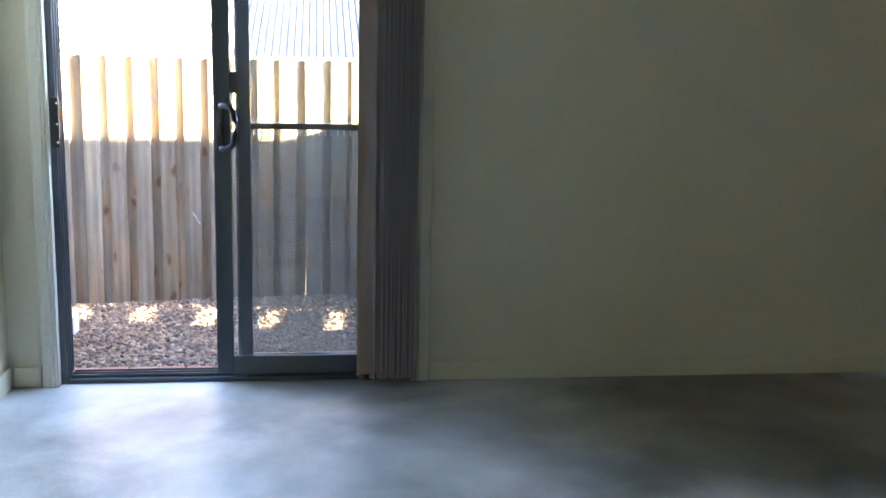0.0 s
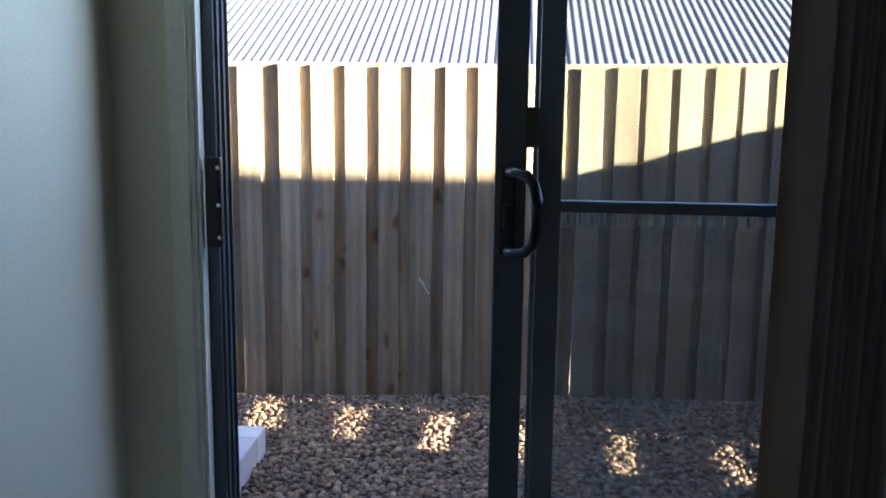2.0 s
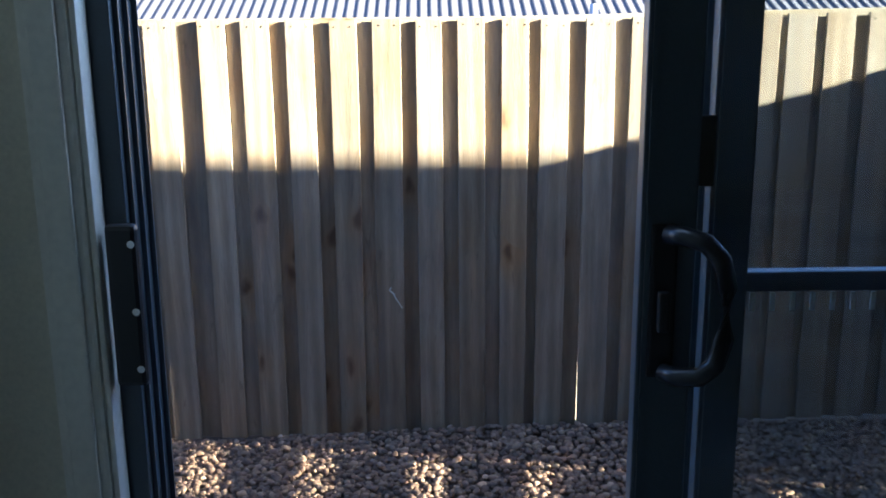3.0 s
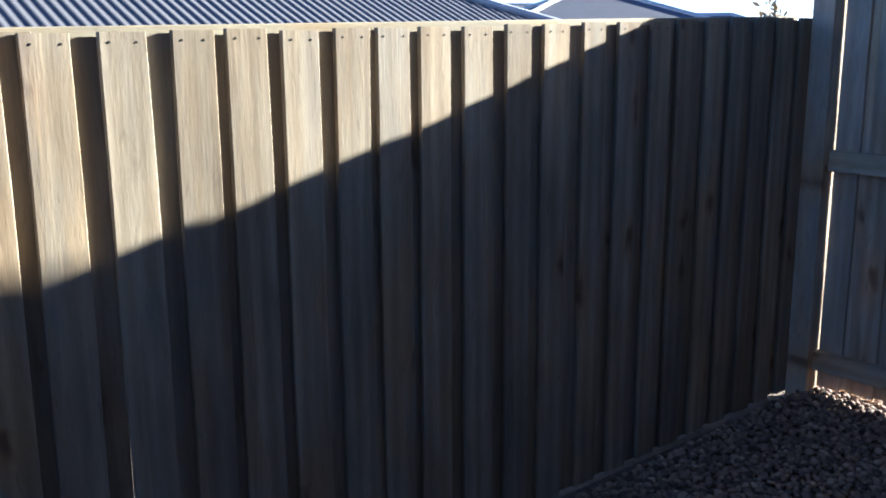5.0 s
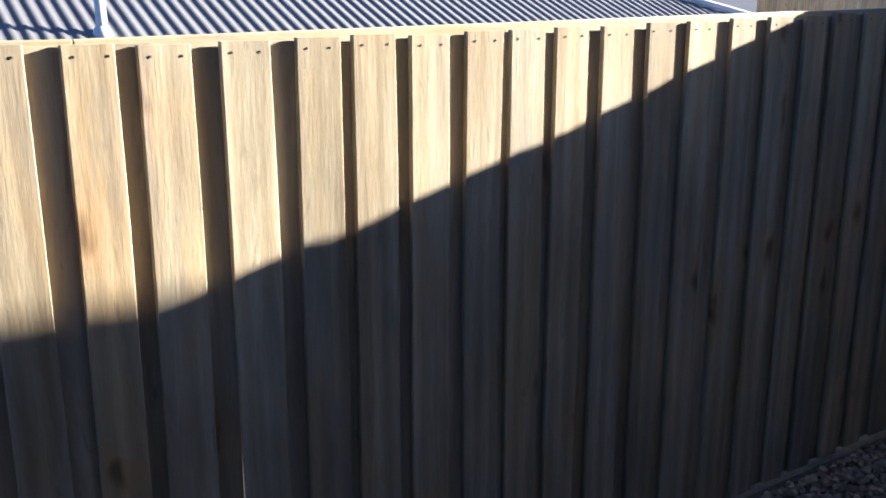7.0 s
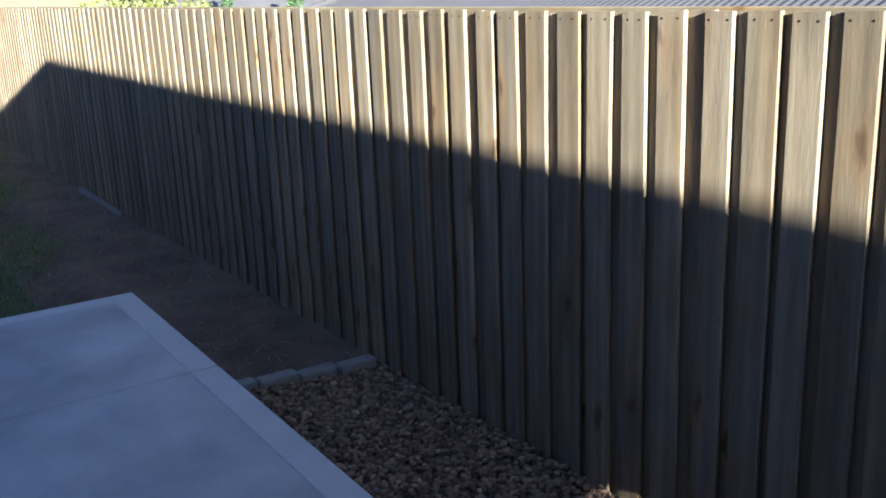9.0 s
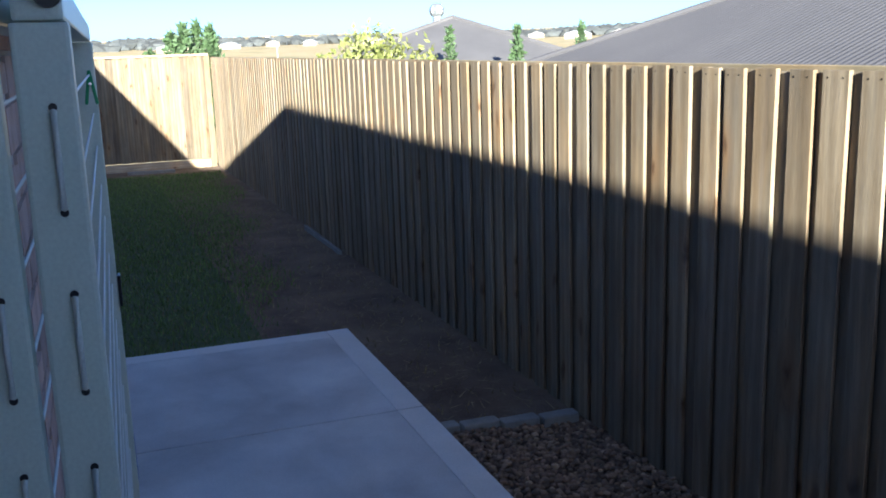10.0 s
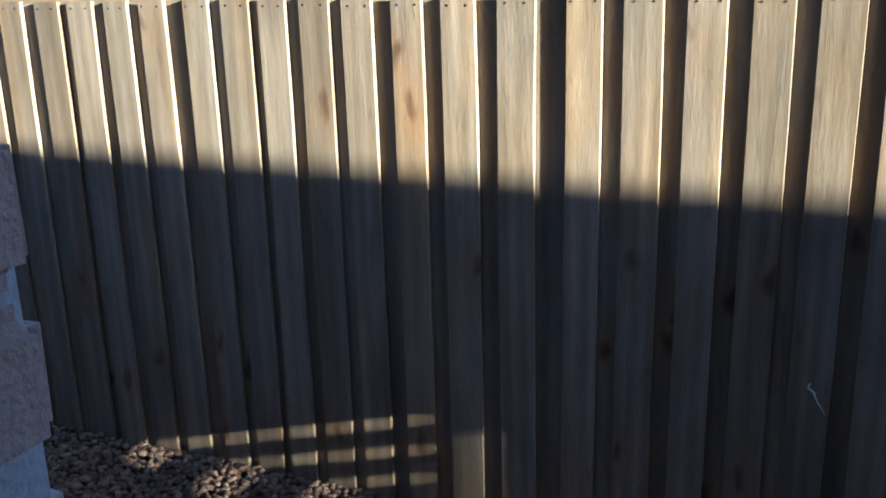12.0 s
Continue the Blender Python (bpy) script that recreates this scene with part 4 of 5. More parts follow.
def gate():
    g = thing("side_gate", "galvanised steel gate clad in ribbed timber slats", "gate")
    ya, yb, top = -1.058, -1.965, 1.86
    f = 0.036
    fr = new("gate_frame")
    fr.parent = g
    for y0 in (ya - f, (ya + yb) / 2 - f / 2, yb):
        block("upright", (3.58, y0, 0.125), (3.615, y0 + f, top), GALV, fr, 0.003)
    block("bottom_rail", (3.58, yb + f, 0.105), (3.615, ya - f, 0.154), GALV, fr, 0.003)
    block("top_rail", (3.58, yb + f, top - 0.036), (3.615, ya - f, top), GALV, fr, 0.003)
    # reeded slat, running along y
    bm = bmesh.new()
    n, hgt, thick = 12, 0.0905, 0.016
    prof = [(0.0, 0.0)]
    for i in range(n):
        z0 = hgt * i / n
        prof += [(0.0, z0 + 0.001), (0.0, z0 + hgt / n * 0.55), (0.0022, z0 + hgt / n * 0.68), (0.0022, z0 + hgt / n * 0.9)]
    prof += [(0.0, hgt), (thick, hgt), (thick, 0.0)]
    L = abs(yb - ya) - 0.01
    a = [bm.verts.new((x, 0, z)) for x, z in prof]
    b = [bm.verts.new((x, -L, z)) for x, z in prof]
    for i in range(len(prof)):
        j = (i + 1) % len(prof)
        bm.faces.new((a[i], a[j], b[j], b[i]))
    bm.faces.new(a[::-1])
    bm.faces.new(b)
    slat = mesh_of("slat", bm, DECK)
    r = random.Random(14)
    bm = bmesh.new()
    box(bm, (0, -L, 0), (thick, 0, hgt), 0.003)
    plain = mesh_of("slat", bm, DECK)
    for k in range(17):
        piece("slat", plain if k < 5 else slat, g, Matrix.Translation((3.6165, ya - 0.005, 0.172 + 0.1034 * k - 0.0 + r.uniform(-0.0015, 0.0015))) @ Matrix.Rotation(r.uniform(-0.0012, 0.0012), 4, "X"))
    for z in (0.30, 1.475):
        bm = bmesh.new()
        box(bm, (3.575, -1.040, z - 0.045), (3.579, -1.002, z + 0.045), 0.001)
        box(bm, (3.575, -1.094, z - 0.045), (3.579, -1.060, z + 0.045), 0.001)
        rod(bm, (3.573, -1.050, z - 0.045), (3.573, -1.050, z + 0.045), 0.006, 10)
        h = part("hinge", bm, RUST, g, "worn steel butt hinge")
        for dy in (-1.03, -1.012, -1.072, -1.086):
            for dz in (-0.03, 0.0, 0.03):
                bm = bmesh.new()
                rod(bm, (3.5735, dy, z + dz), (3.576, dy, z + dz), 0.004, 8)
                part("screw", bm, CHROME, h)
    bm = bmesh.new()
    box(bm, (3.565, -1.975, 1.37), (3.580, -1.93, 1.43), 0.003)
    rod(bm, (3.560, -2.01, 1.40), (3.560, -1.92, 1.40), 0.006, 8)
    part("latch", bm, GALV, g)
    return g


gate()
for y0, lab in ((-1.048, "galvanised steel gate post with hinges"), (-2.009, "galvanised steel gate post beside the wall")):
    p = thing("gate_post", lab, "post", group="gate posts")
    block("tube", (3.58, y0, -0.3), (3.62, y0 + 0.042, 1.90), GALV, p, 0.003)
    block("cap", (3.578, y0 - 0.002, 1.9), (3.622, y0 + 0.044, 1.912), BLACK, p, 0.003)


def loose_brick(name, label, material, at, rz, holes):
    b = thing(name, label, "brick", at)
    b.rotation_euler = (0, 0, radians(rz))
    bm = bmesh.new()
    box(bm, (-0.115, -0.055, 0), (0.115, 0.055, 0.076), 0.004)
    part("body", bm, material, b)
    if holes:
        # flat dark discs on the solid top, painting the shade inside core holes
        for i in range(5):
            for j in range(2):
                bm = bmesh.new()
                rod(bm, (-0.08 + 0.04 * i, -0.02 + 0.04 * j, 0.0745), (-0.08 + 0.04 * i, -0.02 + 0.04 * j, 0.0768), 0.012, 12)
                part("core_hole_disc", bm, BED, b)


loose_brick("loose_brick", "tan cored house brick lying by the gate post", BRICK_TAN, (3.53, -0.785, ground_z(3.5) + 0.004), 4, True)
loose_brick("loose_brick", "red house brick leaning on gravel before the gate post", BRICK_RED, (3.36, -0.905, ground_z(3.4) + 0.006), 10, False)


# ---- folded clothesline ----
def clothesline():
    c = thing("clothesline", "grey-green folded wall clothesline with pale cords", "clothesline", (-0.976, -2.0795, 0))
    c.rotation_euler = (0, 0, radians(-1.4))
    xa, xb = 0.0, -1.57
    yf, yr = 0.0, -0.064
    z0, z1 = 0.42, 1.681
    for nm, y in (("front_frame", yf), ("rear_frame", yr)):
        f = new(nm)
        f.parent = c
        for x in (xa, xb):
            bm = bmesh.new()
            box(bm, (x - 0.016, y - 0.0255, z0), (x + 0.016, y + 0.0255, z1 - 0.041), 0.004)
            part("arm", bm, LINE_PAINT, f)
        bm = bmesh.new()
        box(bm, (xb - 0.016, y - 0.022, z1 - 0.04), (xa + 0.016, y + 0.022, z1), 0.004)
        part("top_bar", bm, LINE_PAINT, f)
        n = 6
        for k in range(n):
            z = 1.4685 - k * 0.175
            for dz in (0.0, 0.095):
                bm = bmesh.new()
                rod(bm, (xb + 0.017, y + 0.012, z + dz), (xa - 0.017, y + 0.012, z + dz), 0.0021, 6)
                part("cord", bm, CORD, f, "pale plastic cord")
            bm = bmesh.new()
            tube(bm, [(xa + 0.010, y + 0.004, z), (xa + 0.020, y + 0.004, z + 0.004), (xa + 0.0205, y + 0.004, z + 0.0475), (xa + 0.020, y + 0.004, z + 0.091), (xa + 0.010, y + 0.004, z + 0.095)], 0.0032, 8)
            part("cord_loop", bm, CORD, f, smooth=True)
            for dz in (-0.001, 0.096):
                bm = bmesh.new()
                rod(bm, (xa + 0.0155, y + 0.004, z + dz), (xa + 0.0172, y + 0.004, z + dz), 0.004, 10)
                part("grommet", bm, BLACK, f)
    bm = bmesh.new()
    rod(bm, (xa + 0.016, yf + 0.010, z1 - 0.016), (xa + 0.024, yf + 0.010, z1 - 0.016), 0.013, 16)
    part("pivot_cap", bm, BLACK, c, "black pivot cap")
    for x in (xa - 0.3, xb + 0.3):
        bm = bmesh.new()
        box(bm, (x - 0.02, OUT_Y + 2.0795 + x * 0.0244 - 0.003, 1.30), (x + 0.02, yr - 0.026, 1.62), 0.002)
        part("wall_bracket", bm, LINE_PAINT, c)
    bm = bmesh.new()
    box(bm, (xb - 0.02, yf + 0.026, 0.98), (xb + 0.02, yf + 0.034, 1.06), 0.003)
    part("latch", bm, BLACK, c, "black spring latch")
    bm = bmesh.new()
    box(bm, (xb - 0.012, yf + 0.026, 0.50), (xb + 0.012, yf + 0.027, 0.62))
    lb = part("sticker", bm, BLUE_LABEL, c, "blue maker's sticker")
    for k in range(4):
        bm = bmesh.new()
        box(bm, (xb - 0.009, yf + 0.0271, 0.515 + 0.024 * k), (xb + 0.009, yf + 0.0275, 0.525 + 0.024 * k))
        part("print_bar", bm, WHITE_INK, lb)


clothesline()


def peg(at):
    p = thing("clothes_peg", "green plastic peg clipped on a clothesline cord", "peg", at)
    for s in (-1, 1):
        bm = bmesh.new()
        box(bm, (-0.006, -0.004, -0.04), (0.006, 0.004, 0.04), 0.002, Matrix.Rotation(s * 0.16, 3, "X"))
        bmesh.ops.translate(bm, verts=bm.verts, vec=(0, s * 0.006, 0))
        part("jaw", bm, GREEN_PEG, p)
    bm = bmesh.new()
    rod(bm, (-0.007, 0, 0.008), (0.007, 0, 0.008), 0.004, 10)
    part("spring", bm, CHROME, p)


peg((-2.45, -2.031, 1.535))


# ---- next house: corrugated roof just over the fence ----
def corrugated_house():
    h = thing("neighbour_house", "low neighbouring house with dark corrugated steel roof", "house")
    x0, x1, ye, yr, ze, sl = -12.6, 8.3, 1.25, 7.0, 0.60, 0.40
    verts, faces = [], []
    wave, per = 0.076, 8
    n = int((x1 - x0) / wave * per)
    for i in range(n + 1):
        x = x0 + (x1 - x0) * i / n
        run = max(0.0, min(yr - ye, x - x0, x1 - x))
        off = 0.0055 * math.cos(2 * math.pi * i / per)
        verts += [(x, ye, ze + off), (x, ye + run, ze + sl * run + off)]
    for i in range(n):
        faces.append((2 * i, 2 * i + 2, 2 * i + 3, 2 * i + 1))
    sheet("roof_front", verts, faces, ROOF_BLUE, True, h)
    d = yr - ye
    rz = ze + sl * d
    yb = yr + d
    sheet("roof_back", [(x0, yb, ze), (x1, yb, ze), (x1 - d, yr, rz), (x0 + d, yr, rz)], [(0, 1, 2, 3)], ROOF_BLUE, parent=h)
    sheet("roof_end", [(x0, ye, ze), (x0, yb, ze), (x0 + d, yr, rz)], [(0, 2, 1)], ROOF_BLUE, parent=h)
    sheet("roof_end", [(x1, ye, ze), (x1, yb, ze), (x1 - d, yr, rz)], [(0, 1, 2)], ROOF_BLUE, parent=h)
    for a, b in (((x0, ye, ze), (x0 + d, yr, rz)), ((x1, ye, ze), (x1 - d, yr, rz)), ((x0 + d, yr, rz), (x1 - d, yr, rz))):
        bm = bmesh.new()
        up = Vector((0, 0, 0.012))
        rod(bm, Vector(a) + up, Vector(b) + up, 0.04, 8)
        part("ridge_cap", bm, CAP if a[0] > 0 and b[2] > a[2] else ROOF_BLUE, h)
    block("gutter", (x0, ye - 0.11, ze - 0.13), (x1, ye - 0.005, ze - 0.01), CAP, h, 0.01)
    block("wall", (x0 + 0.45, ye + 0.45, -2.1), (x1 - 0.45, yb - 0.45, ze - 0.03), RENDER, h)
    bm = bmesh.new()
    rod(bm, (1.35, 3.25, 1.30), (1.35, 3.25, 1.60), 0.028, 12)
    rod(bm, (1.35, 3.25, 1.36), (1.35, 3.25, 1.44), 0.07, 12, 0.032)
    part("vent_pipe", bm, CAP, h, "white vent pipe", smooth=True)


corrugated_house()

EYE0 = Vector((0.0, -2.05, 1.6))


def polar(az, slope, dist):
    """A place seen from the door at az degrees to the left of straight ahead, rising by slope."""
    a = radians(az)
    return Vector((EYE0.x - math.sin(a) * dist, EYE0.y + math.cos(a) * dist, EYE0.z + slope * dist))


def hip_house(name, label, at, rz, length, depth, eave, ridge, roof, base=-2.1, caps=CAP, windows=2, wall=None):
    h = thing(name, label, "house", (at.x, at.y, base))
    h.rotation_euler = (0, 0, radians(rz))
    L, D = length / 2, depth / 2
    e, r = eave - base, ridge - base
    bm = bmesh.new()
    box(bm, (-L + 0.4, -D + 0.4, 0), (L - 0.4, D - 0.4, e - 0.02))
    part("wall", bm, wall or RENDER, h)
    bm = bmesh.new()
    q = max(0.3, L - D)
    lo = [bm.verts.new(p) for p in ((-L, -D, e - 0.12), (L, -D, e - 0.12), (L, D, e - 0.12), (-L, D, e - 0.12))]
    c = [bm.verts.new(p) for p in ((-L, -D, e), (L, -D, e), (L, D, e), (-L, D, e))]
    a, b = bm.verts.new((-q, 0, r)), bm.verts.new((q, 0, r))
    bm.faces.new(lo[::-1])
    for i in range(4):
        bm.faces.new((lo[i], lo[(i + 1) % 4], c[(i + 1) % 4], c[i]))
    bm.faces.new((c[0], c[1], b, a))
    bm.faces.new((c[1], c[2], b))
    bm.faces.new((c[2], c[3], a, b))
    bm.faces.new((c[3], c[0], a))
    part("roof", bm, roof, h)
    for p0, p1 in (((-L, -D, e), (-q, 0, r)), ((L, -D, e), (q, 0, r)), ((-L, D, e), (-q, 0, r)), ((L, D, e), (q, 0, r)), ((-q, 0, r), (q, 0, r))):
        bm = bmesh.new()
        rod(bm, p0, p1, 0.09, 6)
        part("ridge_cap", bm, caps, h)
    for k in range(windows):
        x = -L + (k + 0.5) * 2 * L / windows
        w = block("window", (x - 0.8, -D + 0.36, e - 1.6), (x + 0.8, -D + 0.41, e - 0.5), ALU, h, 0.02)
        block("pane", (x - 0.72, -D + 0.345, e - 1.52), (x + 0.72, -D + 0.356, e - 0.58), ROOF_NAVY, w)
    return h


def vent_ball(parent, at):
    bm = bmesh.new()
    bmesh.ops.create_uvsphere(bm, u_segments=16, v_segments=8, radius=0.28)
    for v in bm.verts:
        a = math.atan2(v.co.y, v.co.x)
        v.co.xy *= 1 + 0.06 * math.cos(8 * a)
    bmesh.ops.translate(bm, verts=bm.verts, vec=at + Vector((0, 0, 0.45)))
    rod(bm, at - Vector((0, 0, 0.2)), at + Vector((0, 0, 0.3)), 0.16, 12)
    part("whirling_vent", bm, GALV, parent, "grey ribbed roof ventilator")


p = polar(69.0, 0, 36)
grey = hip_house("grey_house", "neighbouring house with plain grey steel hip roof", p, 158, 12.0, 11.0, 0.6, 2.5, ROOF_GREY, caps=ROOF_GREY)
vent_ball(grey, Vector((0.9, 0.6, 4.45)))
p = polar(-47.5, 0, 30)
hip_house("navy_house", "house with navy tiled hip roof and white ridge caps", p, -28, 12.0, 10.0, 0.7, 2.6, ROOF_NAVY)
p = polar(-53.5, 0, 36)
hip_house("navy_house", "farther house with navy tiled hip roof", p, -52, 11.0, 9.0, 0.6, 2.15, ROOF_NAVY)
p = polar(-44.0, 0, 62)
hip_house("navy_house", "distant dark-roofed house among the estate", p, -20, 16.0, 11.0, 1.0, 3.4, ROOF_NAVY)
p = polar(-36.0, 0, 70)
hip_house("navy_house", "distant blue-grey roofed house behind the fence", p, -35, 16.0, 11.0, 1.2, 3.8, ROOF_NAVY)
hip_house("street_house", "house across the street with blue-grey steel roof", Vector((48, 9.0, 0)), -90, 15.0, 10.0, 1.95, 3.8, ROOF_NAVY, base=-0.1)
hip_house("street_house", "salmon brick house across the street", Vector((33, -4.6, 0)), -90, 12.0, 9.0, 2.6, 4.2, ROOF_GREY, base=-0.1, wall=BRICK)
rr = random.Random(31)
for k in range(12):
    az = 60 + 26 * (k / 11.0) + rr.uniform(-0.8, 0.8)
    d = rr.uniform(600, 900)
    p = polar(az, 0, d)
    g0 = ground_h(p.x, p.y)
    hip_house("far_house", "far white house at the foot of the hills", p, rr.uniform(0, 180), rr.uniform(10, 18), 9, g0 + 3.0, g0 + 5.0, CAP if k % 2 else RENDER, g0 - 0.5, caps=CAP, windows=1)

# pale lapped fence of the next street
pf = thing("far_fence", "sunlit pale paling fence between distant houses", "fence")
a, b = polar(-50.5, -0.006, 24.0), polar(-61.0, -0.006, 23.0)
fm = board_mesh("far_board", 0.11, 1.0, 0.02, 91, PALING)
for k in range(40):
    p = a.lerp(b, k / 39.0)
    piece("paling", fm, pf, Matrix.Translation((p.x, p.y, -0.4)) @ Matrix.Rotation(radians(-56), 4, "Z") @ Matrix.Diagonal((1, 1, 2.06, 1)))
bm = bmesh.new()
rod(bm, (a.x, a.y, 1.66), (b.x, b.y, 1.66), 0.04, 6)
part("capping", bm, RAIL_X, pf)


# ---- planting ----
def leaf_cloud(name, count, centre, radius, size, material, seed, parent, shape="ball", drop=0.0):
    rng = np.random.default_rng(seed)
    u = rng.normal(0, 1, (count, 3))
    u /= np.linalg.norm(u, axis=1)[:, None]
    r = rng.uniform(0.35, 1.0, count) ** 0.5
    lump = 1 + 0.22 * np.sin(u[:, 0] * 5 + seed) * np.cos(u[:, 1] * 4 + u[:, 2] * 6)
    P = u * (r * lump)[:, None]
    if shape == "cone":
        h = rng.uniform(0, 1, count) ** 1.2
        a = rng.uniform(0, 2 * np.pi, count)
        w = (np.minimum(1, (1 - h) * 2.2) * 0.9 + 0.05) * rng.uniform(0.4, 1.05, count)
        P = np.stack([np.cos(a) * w, np.sin(a) * w, h * 2 - 1], 1)
    P = P * np.array(radius) + np.array(centre)
    d = rng.normal(0, 1, (count, 3))
    d[:, 2] += 0.6 - drop
    d /= np.linalg.norm(d, axis=1)[:, None]
    s = np.cross(d, rng.normal(0, 1, (count, 3)))
    s /= np.linalg.norm(s, axis=1)[:, None]
    L = size * rng.uniform(0.6, 1.4, count)[:, None]
    q = np.stack([P, P + d * L * 0.5 + s * L * 0.22, P + d * L, P + d * L * 0.5 - s * L * 0.22], 1).reshape(-1, 3)
    F = np.arange(4 * count).reshape(-1, 4)
    return sheet(name, q.tolist(), F.tolist(), material, parent=parent)


def tree(name, label, at, base, height, width, count, material, seed, size, shape="ball", category="tree"):
    t = thing(name, label, category, (at.x, at.y, base))
    bm = bmesh.new()
    rod(bm, (0, 0, 0), (0, 0, height * 0.75), 0.03 * height * 0.6, 8, 0.012 * height * 0.5)
    r = random.Random(seed)
    for k in range(7):
        a = r.uniform(0, 6.28)
        z = height * r.uniform(0.3, 0.7)
        w = width * (0.7 if shape == "ball" else 0.3)
        rod(bm, (0, 0, z), (math.cos(a) * w, math.sin(a) * w, z + height * 0.2), 0.016, 6, 0.006)
    part("trunk", bm, BARK, t)
    if shape == "ball":
        leaf_cloud("crown", count, (0, 0, height * 0.62), (width, width, height * 0.4), size, material, seed, t)
    else:
        leaf_cloud("crown", count, (0, 0, height * 0.52), (width, width, height * 0.49), size, material, seed, t, "cone")
    return t


p = polar(73.6, 0, 24)
tree("bush", "rounded yellow-green bush behind the fence", p, -2.0, 3.85, 1.35, 5200, LEAF, 41, 0.16, category="bush")
p = polar(70.6, 0, 23)
tree("bush", "sparse side shoots of the yellow-green bush", p, -2.0, 3.75, 0.45, 500, LEAF, 42, 0.16, category="bush")
for az, d, seed in ((69.2, 29, 43), (65.3, 28, 44), (61.6, 31, 45)):
    p = polar(az, 0, d)
    tree("cypress", "narrow dark green pencil cypress", p, -2.0, 3.6 + 0.013 * d, 0.36, 1500, CYPRESS, seed, 0.16, "cone")
for az, d, seed, h in ((82.9, 46, 46, 4.9), (83.6, 47, 47, 5.1), (84.4, 46, 48, 5.0), (85.0, 47, 49, 4.7), (86.3, 48, 50, 3.9)):
    p = polar(az, 0, d)
    tree("conifer", "young green conifer on the far lot", p, -2.0, h - 0.35, 0.75, 1400, CYPRESS, seed, 0.3, "cone")
p = polar(-57.0, 0, 27)
tree("bare_shrub", "pale dry twiggy shrub beyond the fence corner", p, -2.0, 4.35, 0.6, 700, STRAW, 51, 0.22, category="bush")


def street_lamp(at, h):
    s = thing("street_lamp", "tall grey street lamp on the far road", "street lamp", (at.x, at.y, -2.2))
    bm = bmesh.new()
    rod(bm, (0, 0, 0), (0, 0, h), 0.09, 10, 0.05)
    part("pole", bm, GALV, s)
    bm = bmesh.new()
    tube(bm, [(0, 0, h), (0.3, -0.3, h + 0.35), (0.9, -0.9, h + 0.5)], 0.04, 8)
    part("arm", bm, GALV, s)
    bm = bmesh.new()
    box(bm, (0.85, -1.25, h + 0.44), (1.2, -0.85, h + 0.54), 0.03)
    part("lamp_head", bm, CAP, s)


street_lamp(polar(79.2, 0, 95), 4.4)


def far_woods():
    """Woods on the rising ground beyond the paddocks."""
    rng = np.random.default_rng(61)
    n = 5200
    az = rng.uniform(-75, 105, n)
    d = rng.uniform(950, 1700, n)
    bm = bmesh.new()
    bmesh.ops.create_icosphere(bm, subdivisions=1, radius=1.0)
    V = np.array([v.co[:] for v in bm.verts])
    F = np.array([[v.index for v in f.verts] for f in bm.faces])
    bm.free()
    X, Y = -np.sin(np.radians(az)) * d, np.cos(np.radians(az)) * d
    Z = np.array([ground_h(x, y) for x, y in zip(X, Y)])
    s = rng.uniform(3, 7, n)
    lump = 1 + rng.uniform(-0.35, 0.35, (n, len(V)))
    W = V[None] * lump[:, :, None] * (s[:, None] * np.array([1.5, 1.5, 0.9]))[:, None, :] + np.stack([X, Y, Z + s * 0.5], 1)[:, None, :]
    faces = (F[None] + (np.arange(n) * len(V))[:, None, None]).reshape(-1, 3)
    ob = sheet("far_woods", W.reshape(-1, 3).tolist(), faces.tolist(), WOODLAND)
    tagged(ob, "dark distant woods along the low hills", "woods", kind="stuff")


far_woods()


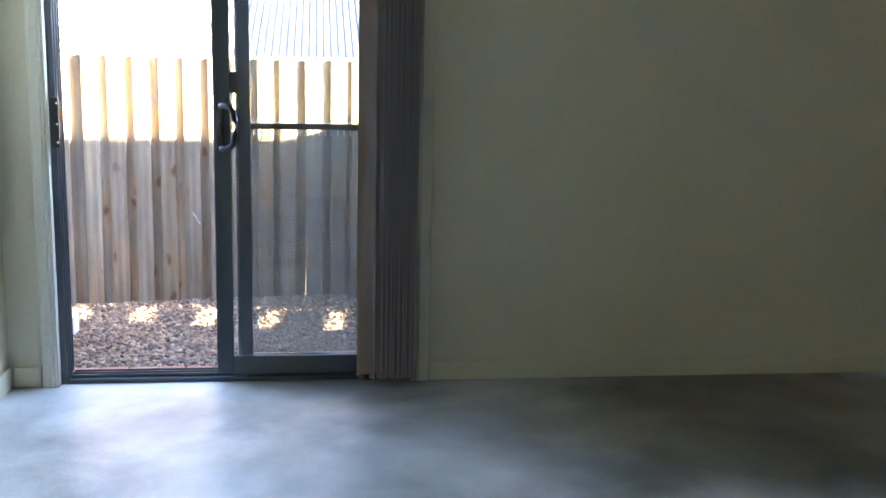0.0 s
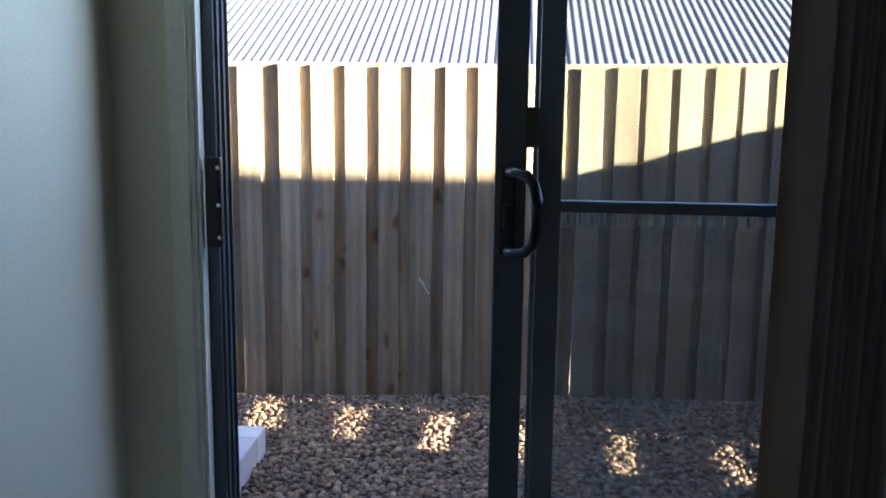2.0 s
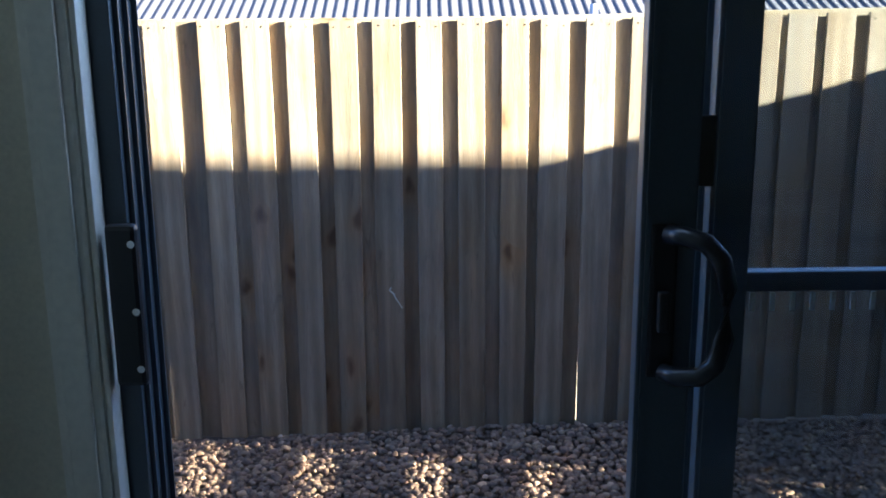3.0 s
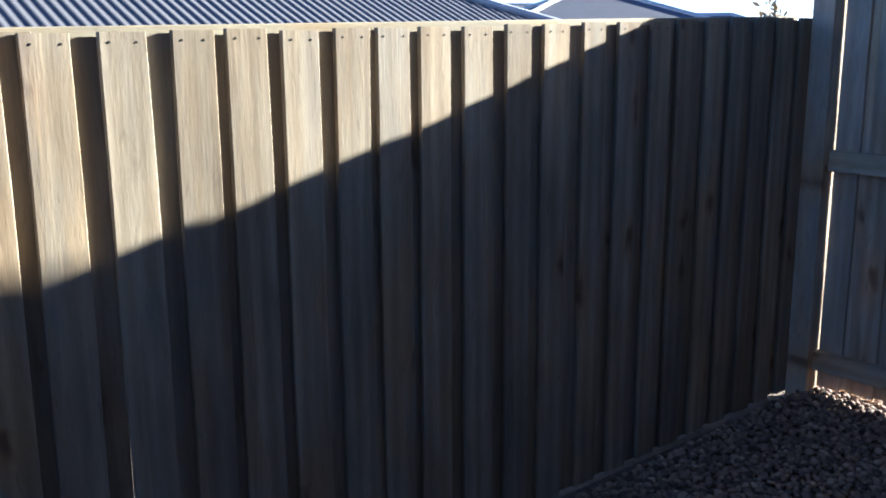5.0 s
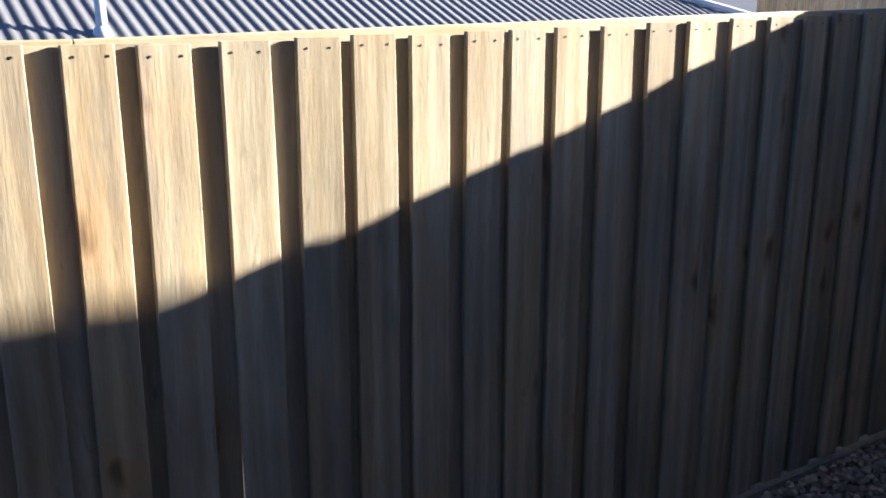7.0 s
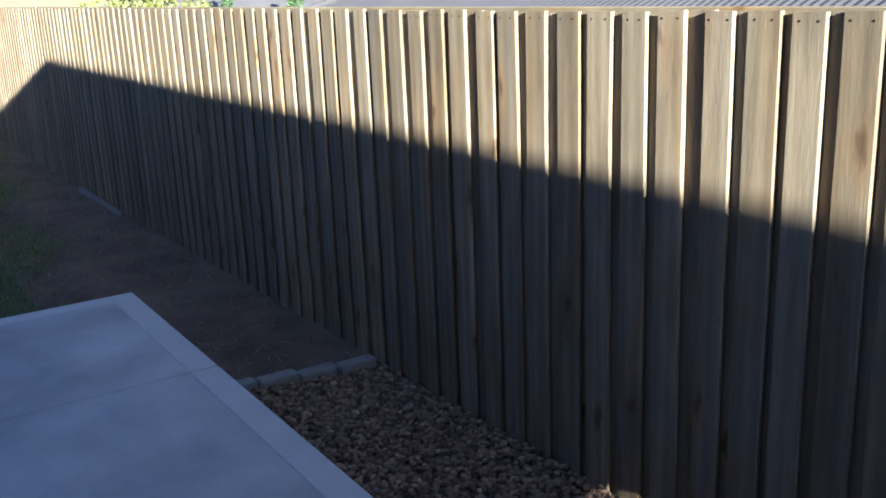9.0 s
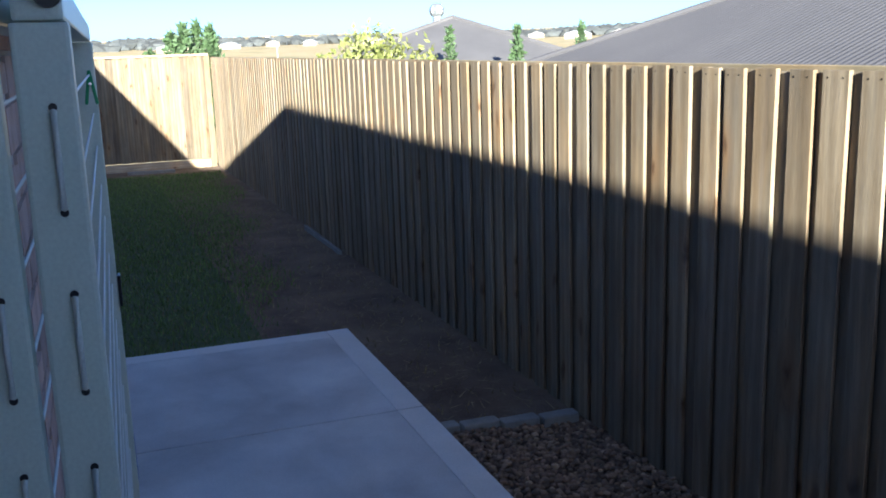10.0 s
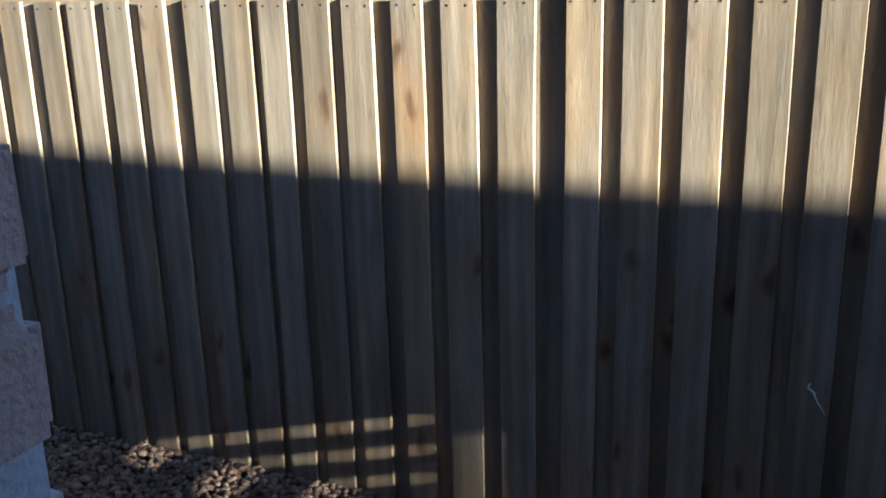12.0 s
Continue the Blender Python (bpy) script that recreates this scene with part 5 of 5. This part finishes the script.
# ---- bricks of the outer wall ----
def brick_mesh(seed, length=0.230):
    r = random.Random(seed)
    bm = bmesh.new()
    box(bm, (-length / 2, -0.055, -0.038), (length / 2, 0.055, 0.038))
    bmesh.ops.subdivide_edges(bm, edges=[e for e in bm.edges if abs(e.verts[0].co.x - e.verts[1].co.x) > 0.1], cuts=2)
    for v in bm.verts:
        v.co += Vector((r.uniform(-0.004, 0.004), r.uniform(-0.003, 0.003), r.uniform(-0.0035, 0.0035)))
    bmesh.ops.bevel(bm, geom=[e for e in bm.edges if e.calc_face_angle(0) > 0.8], offset=0.013, segments=3, affect="EDGES")
    return bm


def brick_skin():
    wall = bpy.data.objects["wall_outside"]
    full = [mesh_of("brick", brick_mesh(70 + k), BRICK) for k in range(5)]
    half = [mesh_of("brick", brick_mesh(80 + k, 0.110), BRICK) for k in range(3)]
    r = random.Random(71)
    far_v, far_f = [], []
    near = 0
    for c in range(34):
        z = -0.145 + 0.086 * c
        if z > 2.64:
            break
        for side, x_open, x_end in ((-1, JAMB_X - 0.010, -3.05), (1, DOOR_R + 0.015, 6.45)):
            x = x_open
            first = c % 2
            while abs(x - x_open) < abs(x_end - x_open) - 0.12:
                L = 0.110 if first else 0.230
                first = 0
                m = Matrix.Translation((x + side * L / 2, OUT_Y - 0.055 + r.uniform(-0.002, 0.002), z))
                if abs(x - x_open) < (1.45 if side < 0 else 0.9) and near < 300:
                    piece("brick", half[r.randrange(3)] if L < 0.2 else full[r.randrange(5)], wall, m)
                    near += 1
                else:
                    b = len(far_v)
                    for dx in (-L / 2, L / 2):
                        for dy in (-0.055, 0.055):
                            for dz in (-0.038, 0.038):
                                far_v.append((x + side * L / 2 + dx, OUT_Y - 0.055 + dy, z + dz))
                    far_f += [tuple(b + i for i in q) for q in ((0, 1, 3, 2), (4, 6, 7, 5), (0, 4, 5, 1), (2, 3, 7, 6), (0, 2, 6, 4), (1, 5, 7, 3))]
                x += side * (L + 0.010)
    far = sheet("far_bricks", far_v, far_f, BRICK_FAR, parent=wall)
    tagged(far, "pink-brown bricks farther along the wall", kind="stuff")


BRICK_FAR = mixed("pink_brown_brick_far", [(0.36, 0.25, 0.20), (0.49, 0.36, 0.295), (0.56, 0.43, 0.36)], (11, 11, 11), 0.9, 0.7, 130, vary=0.2, rand="island", depth=0.006)
brick_skin()
